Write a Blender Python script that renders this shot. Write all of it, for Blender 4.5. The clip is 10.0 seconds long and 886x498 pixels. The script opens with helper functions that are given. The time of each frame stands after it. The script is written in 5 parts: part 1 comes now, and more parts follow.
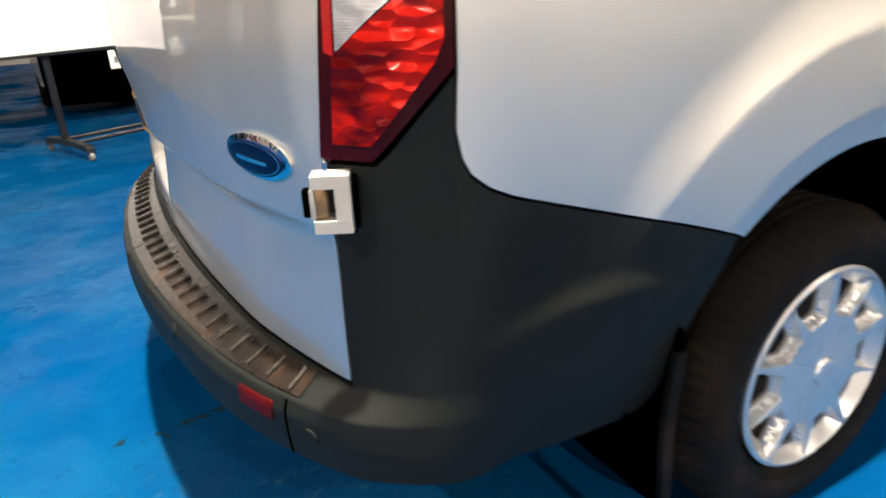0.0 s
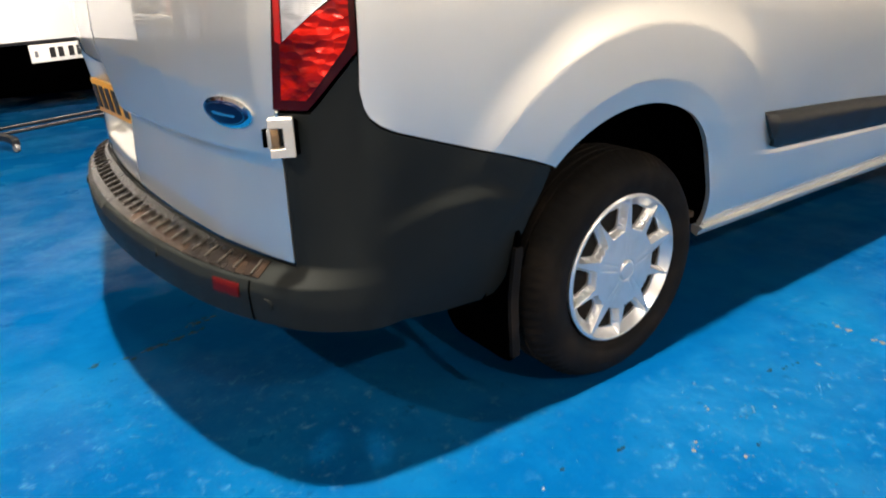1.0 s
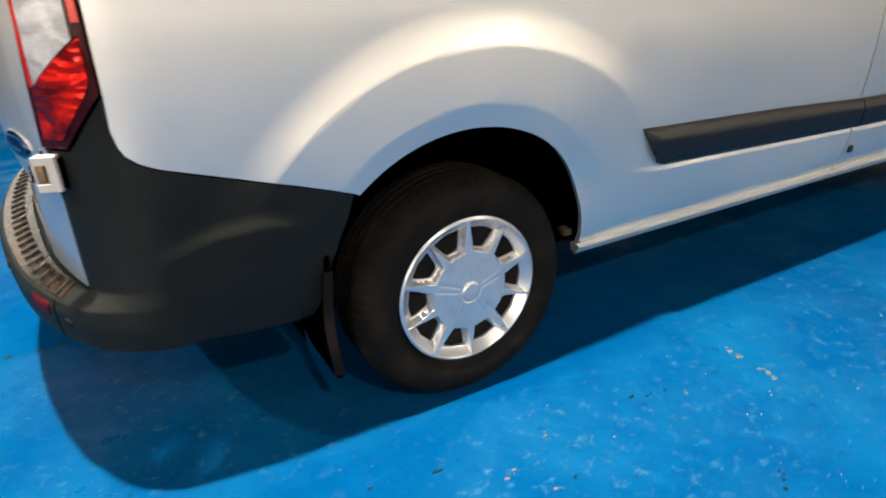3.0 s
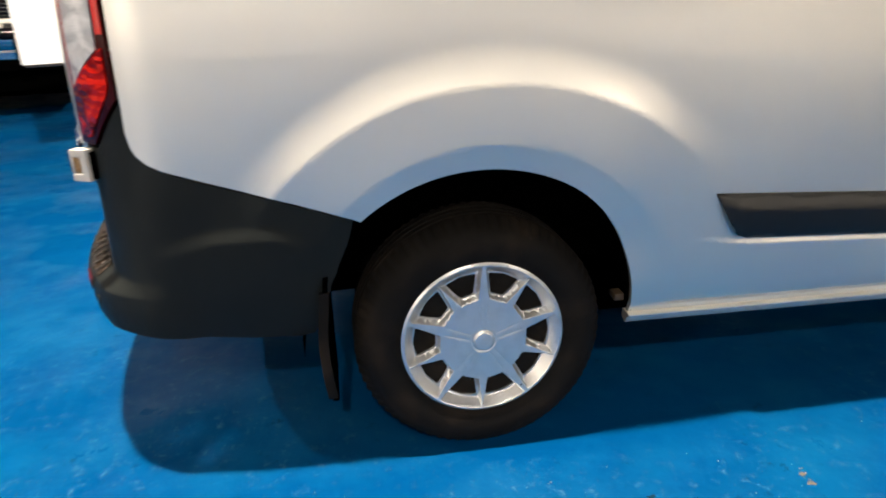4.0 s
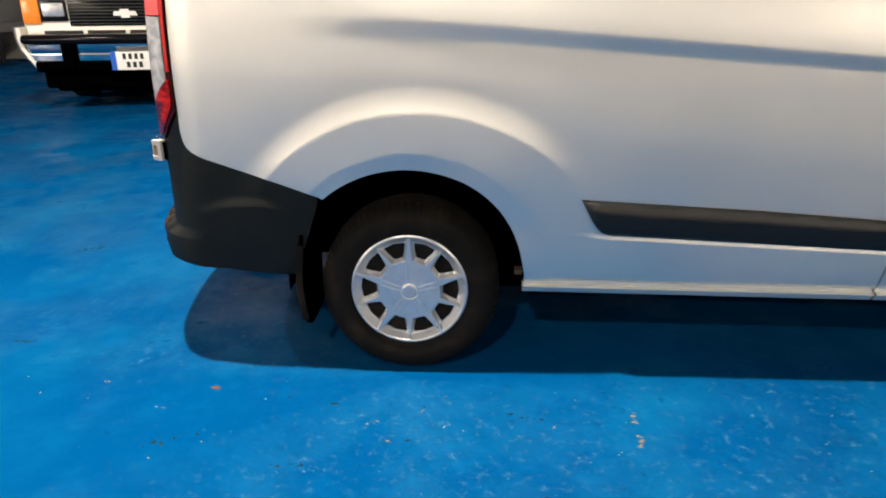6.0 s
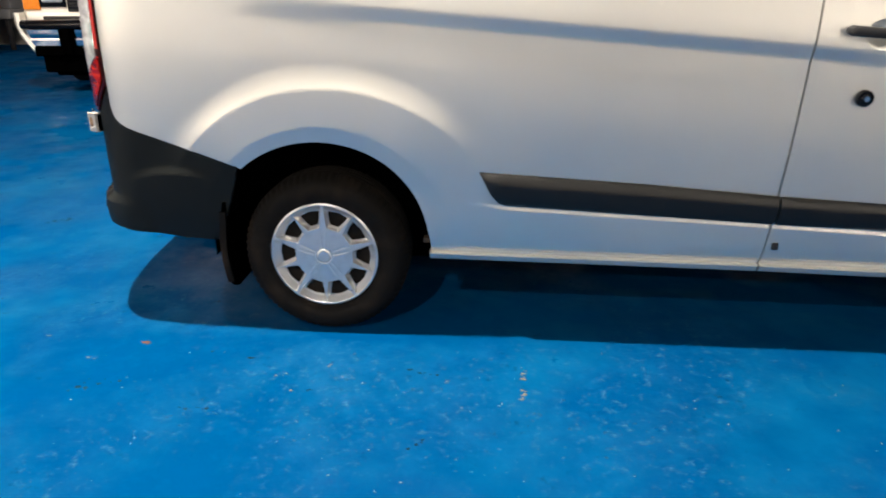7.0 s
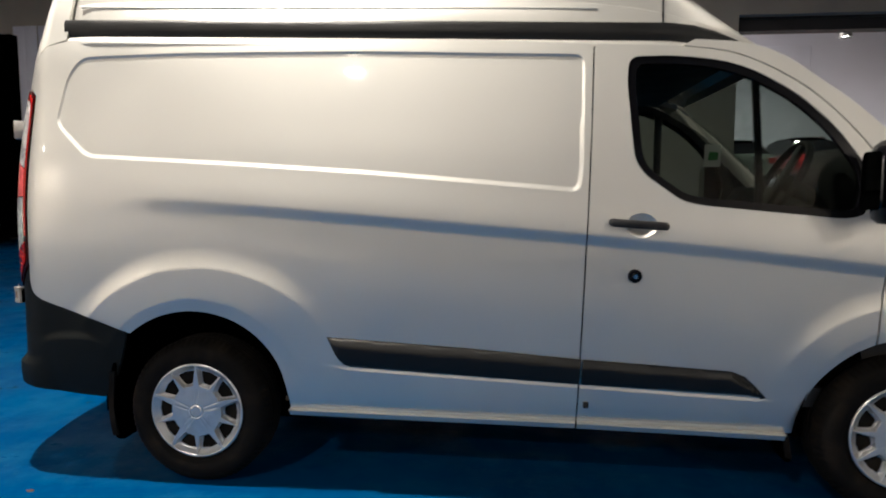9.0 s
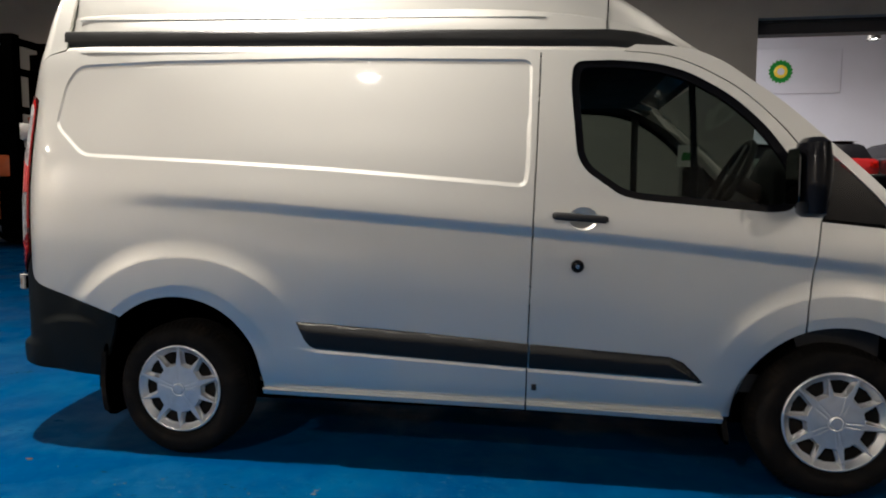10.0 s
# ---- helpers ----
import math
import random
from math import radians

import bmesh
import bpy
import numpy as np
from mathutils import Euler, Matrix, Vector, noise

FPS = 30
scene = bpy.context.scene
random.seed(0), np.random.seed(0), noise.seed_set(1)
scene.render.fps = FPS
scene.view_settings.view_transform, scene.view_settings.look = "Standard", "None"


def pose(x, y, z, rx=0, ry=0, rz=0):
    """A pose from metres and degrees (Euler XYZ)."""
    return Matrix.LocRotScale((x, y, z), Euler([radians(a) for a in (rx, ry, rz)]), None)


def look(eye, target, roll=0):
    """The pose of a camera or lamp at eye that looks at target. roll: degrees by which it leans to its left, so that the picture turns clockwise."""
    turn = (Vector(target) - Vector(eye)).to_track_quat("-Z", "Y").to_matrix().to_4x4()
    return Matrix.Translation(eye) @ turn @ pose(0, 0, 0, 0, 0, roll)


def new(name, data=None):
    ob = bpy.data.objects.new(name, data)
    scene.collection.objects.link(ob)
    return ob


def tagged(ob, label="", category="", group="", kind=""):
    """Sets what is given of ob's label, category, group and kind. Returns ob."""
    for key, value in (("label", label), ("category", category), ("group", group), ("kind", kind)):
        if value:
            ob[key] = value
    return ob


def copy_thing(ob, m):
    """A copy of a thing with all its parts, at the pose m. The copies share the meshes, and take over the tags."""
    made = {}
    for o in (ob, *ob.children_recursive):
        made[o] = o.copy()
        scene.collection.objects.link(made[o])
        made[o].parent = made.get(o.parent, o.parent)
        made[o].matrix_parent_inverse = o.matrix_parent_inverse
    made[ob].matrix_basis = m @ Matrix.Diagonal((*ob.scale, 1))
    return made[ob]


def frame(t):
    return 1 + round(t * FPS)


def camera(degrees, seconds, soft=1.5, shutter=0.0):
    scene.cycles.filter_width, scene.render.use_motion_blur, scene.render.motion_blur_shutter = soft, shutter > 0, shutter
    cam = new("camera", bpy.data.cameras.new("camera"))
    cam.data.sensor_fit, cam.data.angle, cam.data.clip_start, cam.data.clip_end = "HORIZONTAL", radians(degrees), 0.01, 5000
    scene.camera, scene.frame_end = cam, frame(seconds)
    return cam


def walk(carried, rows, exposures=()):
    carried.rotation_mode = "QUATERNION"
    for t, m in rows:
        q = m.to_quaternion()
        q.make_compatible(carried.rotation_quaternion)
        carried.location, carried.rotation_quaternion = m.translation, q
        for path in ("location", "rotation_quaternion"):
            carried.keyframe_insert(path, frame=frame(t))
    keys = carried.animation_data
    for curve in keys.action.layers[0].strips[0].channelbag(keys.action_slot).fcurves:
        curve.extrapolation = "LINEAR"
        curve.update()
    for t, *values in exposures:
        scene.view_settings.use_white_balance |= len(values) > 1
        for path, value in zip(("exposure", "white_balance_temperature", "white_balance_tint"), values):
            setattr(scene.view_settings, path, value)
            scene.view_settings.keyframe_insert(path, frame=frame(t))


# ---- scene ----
cam = camera(66.4, 10.0, soft=1.8, shutter=0.5)
# stops and white balance of the clip's own exposure
EXPOSURES = [(0.0, 0.82, 6560, 11), (2.7, 0.84, 6500, 9), (4.0, 0.60, 6500, 10), (6.5, 0.50, 6400, 10), (7.5, 0.52, 6280, 10), (8.0, 0.26, 6230, 10), (8.5, -0.09, 6180, 10), (9.0, -0.38, 6130, 10), (10.0, -0.58, 6080, 10)]
PATH = [
    (0, (-1.137, -0.572, 1.062), (-0.257, 1.06, 0.313), -2.7),
    (0.5, (-1.191, -0.835, 1.103), (-0.299, 0.794, 0.361), -2.2),
    (1, (-1.372, -1.019, 1.097), (-0.294, 0.485, 0.338), -1.6),
    (1.5, (-1.446, -1.09, 1.147), (-0.393, 0.408, 0.344), -2.3),
    (2, (-1.364, -1.168, 1.186), (-0.357, 0.349, 0.36), -4.0),
    (2.5, (-1.097, -1.305, 1.188), (-0.156, 0.26, 0.373), -3.8),
    (2.7, (-0.995, -1.33, 1.196), (-0.068, 0.242, 0.38), -3.4),
    (3.8, (-0.387, -1.386, 1.181), (0.033, 0.414, 0.415), -2.1),
    (4, (-0.334, -1.435, 1.171), (-0.038, 0.408, 0.454), -1.2),
    (4.5, (-0.205, -1.627, 1.187), (-0.081, 0.239, 0.48), -0.4),
    (5, (-0.116, -1.824, 1.224), (-0.046, 0.049, 0.526), -0.4),
    (6.5, (0.464, -2.28, 1.365), (0.316, -0.42, 0.644), -0.1),
    (7, (0.656, -2.338, 1.32), (0.51, -0.482, 0.589), 0.1),
    (7.5, (0.843, -2.374, 1.322), (0.681, -0.513, 0.608), 0.2),
    (8, (1.002, -2.526, 1.295), (0.828, -0.58, 0.867), 0.5),
    (8.5, (1.171, -2.63, 1.312), (0.989, -0.656, 1.049), -0.0),
    (9, (1.401, -2.715, 1.321), (1.184, -0.735, 1.138), 0.1),
    (9.5, (1.574, -2.89, 1.278), (1.3, -0.914, 1.132), 0.6),
    (9.8, (1.688, -2.89, 1.295), (1.383, -0.92, 1.137), 0.5),
    (10, (1.751, -2.891, 1.281), (1.441, -0.922, 1.113), 0.2),
]
walk(cam, [(t, look(eye, target, roll)) for t, eye, target, roll in PATH], EXPOSURES)

# ceiling lamps plus unseen added fills, strongest at x -12.5 and 9.5: x, y, z, watts
LAMPS_AND_FILLS = [(-0.83, -0.14, 5.6, 860), (-1.1, -6.5, 5.6, 300), (6.5, -6.5, 5.6, 60), (-12.5, -10.5, 5.6, 1050), (9.5, -11.0, 5.6, 560), (5.0, 0.1, 5.6, 70), (-6.4, 0.5, 5.6, 300), (1.5, 8.4, 6.0, 260), (11.0, 19.0, 5.75, 700), (7.5, 20.0, 8.4, 950), (-10.0, 9.0, 5.6, 60)]

# ---- light ----
world = bpy.data.worlds.new("hall_air")
scene.world = world
world.use_nodes = True
world.node_tree.nodes["Background"].inputs[0].default_value = (0.55, 0.57, 0.6, 1)
world.node_tree.nodes["Background"].inputs[1].default_value = 0.008


# ---- materials ----
def material(name, base, rough=0.5, metal=0.0, coat=0.0, vary=0.08, scale=6.0, fine=90.0, bump=0.0, spec=0.5, coat_rough=0.05, stains=None, emit=0.0):
    """A principled material with colour and gloss varied at two scales. stains: colour, scale, amount from 0 to 1."""
    m = bpy.data.materials.new(name)
    m.use_nodes = True
    nt = m.node_tree
    b = nt.nodes["Principled BSDF"]
    co = nt.nodes.new("ShaderNodeTexCoord")
    big, small = nt.nodes.new("ShaderNodeTexNoise"), nt.nodes.new("ShaderNodeTexNoise")
    big.inputs["Scale"].default_value, big.inputs["Detail"].default_value = scale, 6
    small.inputs["Scale"].default_value, small.inputs["Detail"].default_value = fine, 3
    nt.links.new(co.outputs["Object"], big.inputs["Vector"])
    nt.links.new(co.outputs["Object"], small.inputs["Vector"])
    mixn = nt.nodes.new("ShaderNodeMath")
    mixn.operation = "MULTIPLY_ADD"
    mixn.inputs[1].default_value = 0.4
    nt.links.new(small.outputs["Fac"], mixn.inputs[0])
    half = nt.nodes.new("ShaderNodeMath")
    half.operation = "MULTIPLY"
    half.inputs[1].default_value = 0.6
    nt.links.new(big.outputs["Fac"], half.inputs[0])
    nt.links.new(half.outputs[0], mixn.inputs[2])
    ramp = nt.nodes.new("ShaderNodeMapRange")
    ramp.inputs[1].default_value, ramp.inputs[2].default_value = 0.3, 0.7
    ramp.inputs[3].default_value, ramp.inputs[4].default_value = 1 - vary, 1 + vary
    nt.links.new(mixn.outputs[0], ramp.inputs[0])
    tint = nt.nodes.new("ShaderNodeVectorMath")
    tint.operation = "SCALE"
    tint.inputs[0].default_value = base
    nt.links.new(ramp.outputs[0], tint.inputs["Scale"])
    colour = tint.outputs[0]
    if stains:
        dirt, size, amount = stains
        n = nt.nodes.new("ShaderNodeTexNoise")
        n.inputs["Scale"].default_value, n.inputs["Detail"].default_value = size, 8
        nt.links.new(co.outputs["Object"], n.inputs["Vector"])
        r = nt.nodes.new("ShaderNodeMapRange")
        r.inputs[1].default_value, r.inputs[2].default_value = 0.5, 0.72
        r.inputs[3].default_value, r.inputs[4].default_value = 0, amount
        nt.links.new(n.outputs["Fac"], r.inputs[0])
        mx = nt.nodes.new("ShaderNodeMix")
        mx.data_type = "RGBA"
        mx.inputs["B"].default_value = (*dirt, 1)
        mx.inputs[7].default_value = (*dirt, 1)
        nt.links.new(r.outputs[0], mx.inputs[0])
        nt.links.new(colour, mx.inputs[6])
        colour = mx.outputs[2]
    nt.links.new(colour, b.inputs["Base Color"])
    rr = nt.nodes.new("ShaderNodeMapRange")
    rr.inputs[1].default_value, rr.inputs[2].default_value = 0.3, 0.7
    rr.inputs[3].default_value, rr.inputs[4].default_value = rough * 0.88, min(1, rough * 1.12)
    nt.links.new(big.outputs["Fac"], rr.inputs[0])
    nt.links.new(rr.outputs[0], b.inputs["Roughness"])
    b.inputs["Metallic"].default_value = metal
    b.inputs["Coat Weight"].default_value = coat
    b.inputs["Coat Roughness"].default_value = coat_rough
    b.inputs["Specular IOR Level"].default_value = spec
    if emit:
        b.inputs["Emission Color"].default_value = (*base, 1)
        b.inputs["Emission Strength"].default_value = emit
    if bump:
        bp = nt.nodes.new("ShaderNodeBump")
        bp.inputs["Strength"].default_value = bump
        bp.inputs["Distance"].default_value = 0.002
        nt.links.new(small.outputs["Fac"], bp.inputs["Height"])
        nt.links.new(bp.outputs[0], b.inputs["Normal"])
    return m


PAINT = material("silver_paint", (0.66, 0.655, 0.61), 0.52, 0.88, coat=1.0, vary=0.02, scale=1.5, fine=900, coat_rough=0.03)
PAINT.node_tree.nodes["Principled BSDF"].inputs["Coat IOR"].default_value = 1.75
PLASTIC = material("grained_grey_plastic", (0.0094, 0.0112, 0.0106), 0.52, vary=0.15, scale=9, fine=1400, bump=0.25, spec=0.11)
PLASTIC_STRIP = material("moulding_plastic", (0.0060, 0.0062, 0.0060), 0.38, vary=0.15, scale=9, fine=1400, bump=0.2, spec=0.35)
# worn dirty tread; the brown patches also paint in warm lamp reflections
PLASTIC_WORN_SHEEN = material("worn_warm_sheen_plastic", (0.008, 0.0066, 0.0058), 0.26, vary=0.3, scale=12, fine=500, bump=0.3, stains=((0.040, 0.022, 0.012), 9, 0.8))
GLOSS_BLACK = material("gloss_black", (0.004, 0.004, 0.005), 0.16, vary=0.1, spec=0.2)
# no reflection: deep shade under and inside things is put into this near-black
SHADE_BLACK = material("shade_black", (0.0005, 0.0005, 0.0005), 0.9, vary=0.3, spec=0.0)
SHADE_BLACK.node_tree.nodes["Principled BSDF"].inputs["IOR"].default_value = 1.0
RUBBER = material("tyre_rubber", (0.0045, 0.0038, 0.0031), 0.75, vary=0.3, scale=14, fine=260, bump=0.5, spec=0.12, stains=((0.020, 0.014, 0.009), 9, 0.6))
ALLOY = material("silver_hubcap_paint", (0.64, 0.64, 0.63), 0.33, 0.75, coat=0.5, vary=0.05, scale=20, fine=300, stains=((0.30, 0.27, 0.23), 16, 0.25))
STEEL = material("dark_steel_wheel", (0.008, 0.008, 0.009), 0.6, 0.2, vary=0.25, scale=20)
MIRROR_DARK = material("dim_mirror", (0.09, 0.095, 0.10), 0.05, 1.0, vary=0.02)
CHROME = material("chrome", (0.8, 0.8, 0.8), 0.08, 1.0, vary=0.03)
BADGE_BLUE = material("blue_enamel", (0.001, 0.010, 0.042), 0.3, 0.0, spec=0.12)


def lens_material(name, base, dark, cell, ribs=0.0, rough=0.12, metal=0.0, facets=0.0):
    """Moulded lamp plastic: facets behind a smooth glossy face."""
    m = material(name, base, rough, metal, coat=0.35, vary=0.15, scale=12, fine=60, coat_rough=0.06)
    nt = m.node_tree
    b = nt.nodes["Principled BSDF"]
    co = nt.nodes.new("ShaderNodeTexCoord").outputs["Object"]
    mp = nt.nodes.new("ShaderNodeMapping")
    mp.inputs["Scale"].default_value = (1, 1, 1.7)
    nt.links.new(co, mp.inputs["Vector"])
    v = nt.nodes.new("ShaderNodeTexNoise")
    v.inputs["Scale"].default_value, v.inputs["Detail"].default_value, v.inputs["Distortion"].default_value = cell, 2.5, 0.6
    nt.links.new(mp.outputs[0], v.inputs["Vector"])
    r = nt.nodes.new("ShaderNodeMapRange")
    r.inputs[1].default_value, r.inputs[2].default_value, r.inputs[3].default_value, r.inputs[4].default_value = 0.42, 0.60, 1.0, 0.0
    nt.links.new(v.outputs["Fac"], r.inputs[0])
    mx = nt.nodes.new("ShaderNodeMix")
    mx.data_type = "RGBA"
    mx.inputs[7].default_value = (*dark, 1)
    nt.links.new(r.outputs[0], mx.inputs[0])
    nt.links.new(b.inputs["Base Color"].links[0].from_socket, mx.inputs[6])
    nt.links.new(mx.outputs[2], b.inputs["Base Color"])
    height = v.outputs["Fac"]
    if ribs:
        w = nt.nodes.new("ShaderNodeTexWave")
        w.bands_direction = "Z"
        w.inputs["Scale"].default_value, w.inputs["Distortion"].default_value = ribs, 2.0
        nt.links.new(co, w.inputs["Vector"])
        height = w.outputs["Fac"]
    if facets:
        f = nt.nodes.new("ShaderNodeTexVoronoi")
        f.inputs["Scale"].default_value = facets
        nt.links.new(mp.outputs[0], f.inputs["Vector"])
        both_heights = nt.nodes.new("ShaderNodeMath")
        both_heights.operation = "ADD"
        nt.links.new(f.outputs["Distance"], both_heights.inputs[0])
        nt.links.new(v.outputs["Fac"], both_heights.inputs[1])
        height = both_heights.outputs[0]
    bp = nt.nodes.new("ShaderNodeBump")
    bp.inputs["Strength"].default_value, bp.inputs["Distance"].default_value = 0.8, 0.006
    nt.links.new(height, bp.inputs["Height"])
    nt.links.new(bp.outputs[0], b.inputs["Normal"])
    return m


RED_LENS = lens_material("red_lens", (0.56, 0.009, 0.003), (0.13, 0.0015, 0.0015), 10, 0.0, 0.13, 0.4, 34)
RED_LENS.node_tree.nodes["Principled BSDF"].inputs["Specular IOR Level"].default_value = 0.2
RED_LENS.node_tree.nodes["Principled BSDF"].inputs["Coat Weight"].default_value = 0.15
RED_EDGE = material("red_edge_lens", (0.42, 0.008, 0.006), 0.18, coat=0.4, vary=0.15, scale=18)
RED_DEEP = material("deep_red_lens", (0.030, 0.0012, 0.0010), 0.18, spec=0.25, vary=0.25, scale=14, fine=40)
CLEAR_LENS = lens_material("ribbed_clear_lens", (0.80, 0.79, 0.76), (0.50, 0.49, 0.48), 14, 110, 0.2, 0.15)
PINK_LENS = material("pale_red_lens", (0.88, 0.10, 0.10), 0.2, 0.1, coat=0.6, vary=0.2, scale=20)
LOCK_WHITE = material("galvanised_lock", (0.40, 0.39, 0.36), 0.42, 0.2, vary=0.08, scale=30, stains=((0.35, 0.25, 0.15), 40, 0.35))
BRASS = material("rusty_brass", (0.28, 0.17, 0.08), 0.45, 0.6, vary=0.3, scale=40, stains=((0.08, 0.04, 0.02), 60, 0.6))
DULL_RUST = material("dull_rust", (0.050, 0.032, 0.016), 0.7, vary=0.3, scale=40)
PLATE_YELLOW = material("yellow_plate", (0.80, 0.36, 0.02), 0.3, vary=0.04)
PLATE_WHITE = material("white_plate", (0.75, 0.74, 0.70), 0.3, vary=0.04)
INK = material("black_ink", (0.01, 0.01, 0.01), 0.5)
EU_BLUE = material("blue_plate_band", (0.01, 0.09, 0.45), 0.4)
TRIM = material("black_cab_trim", (0.006, 0.006, 0.0065), 0.6, vary=0.15, bump=0.2, fine=500)
CREAM = material("pale_pillar_trim", (0.30, 0.29, 0.26), 0.7, vary=0.05)
WHITE_PAINT = material("white_car_paint", (0.80, 0.76, 0.68), 0.3, coat=0.8, vary=0.04, scale=3)
BLACK_PAINT = material("black_car_paint", (0.006, 0.006, 0.007), 0.2, coat=1.0, vary=0.1)
RED_PAINT = material("red_car_paint", (0.20, 0.008, 0.009), 0.25, coat=1.0)
GREY_CAR = material("grey_car_paint", (0.12, 0.15, 0.14), 0.25, 0.4, coat=1.0)
BOARD = material("white_board", (0.88, 0.87, 0.85), 0.35, vary=0.02, scale=2)
STAND = material("black_tube_steel", (0.012, 0.012, 0.013), 0.4, vary=0.2, scale=20)
AMBER = material("amber_lens", (0.75, 0.22, 0.01), 0.2, coat=1.0, vary=0.2, scale=30)
LAMP_GLASS = material("headlamp_glass", (0.65, 0.66, 0.68), 0.15, 0.6, coat=1.0, vary=0.3, scale=30)
GREY_WALL = material("grey_hall_wall", (0.36, 0.34, 0.305), 0.8, vary=0.08, scale=0.7, fine=40, bump=0.2, stains=((0.27, 0.255, 0.23), 1.3, 0.4))
PALE_WALL = material("cream_hall_wall", (0.84, 0.78, 0.69), 0.7, vary=0.08, scale=0.7, fine=40, bump=0.2)
WHITE_WALL = material("white_sheet_wall", (0.58, 0.61, 0.74), 0.6, vary=0.05, scale=0.8, fine=30)
CEILING = material("hall_ceiling", (0.26, 0.255, 0.24), 0.8, vary=0.1, scale=0.6)
GIRDER = material("dark_girder", (0.015, 0.015, 0.018), 0.6, vary=0.2)
ORANGE = material("orange_machine_paint", (0.36, 0.07, 0.012), 0.4, vary=0.15, scale=5, stains=((0.08, 0.05, 0.03), 4, 0.5))
GREY_MACHINE = material("grey_machine_paint", (0.16, 0.16, 0.165), 0.5, vary=0.15, scale=5)
GREEN = material("green_sign", (0.01, 0.22, 0.03), 0.4)
YELLOW = material("yellow_sign", (0.85, 0.62, 0.05), 0.4)
LAMP = material("lamp_glow", (1.0, 0.93, 0.82), 0.4, vary=0.01, emit=30.0)


def glass_material(name, tint, sheen=1.0):
    m = bpy.data.materials.new(name)
    m.use_nodes = True
    nt = m.node_tree
    out = nt.nodes["Material Output"]
    clear, gloss, mx, lw, pw, ma = (nt.nodes.new(k) for k in ("ShaderNodeBsdfTransparent", "ShaderNodeBsdfGlossy", "ShaderNodeMixShader", "ShaderNodeLayerWeight", "ShaderNodeMath", "ShaderNodeMath"))
    clear.inputs[0].default_value = (*tint, 1)
    gloss.inputs["Roughness"].default_value = 0.02
    lw.inputs[0].default_value = 0.5
    pw.operation, ma.operation = "POWER", "MULTIPLY_ADD"
    pw.inputs[1].default_value = 5.0
    ma.inputs[1].default_value, ma.inputs[2].default_value = 0.8 * sheen, 0.04 * sheen
    nt.links.new(lw.outputs["Facing"], pw.inputs[0])
    nt.links.new(pw.outputs[0], ma.inputs[0])
    nt.links.new(ma.outputs[0], mx.inputs[0])
    nt.links.new(clear.outputs[0], mx.inputs[1])
    nt.links.new(gloss.outputs[0], mx.inputs[2])
    nt.links.new(mx.outputs[0], out.inputs[0])
    return m


GLASS = glass_material("tinted_glass", (0.44, 0.49, 0.46), 0.4)


SCREEN = glass_material("dull_windscreen_glass", (0.50, 0.55, 0.52), 0.25)


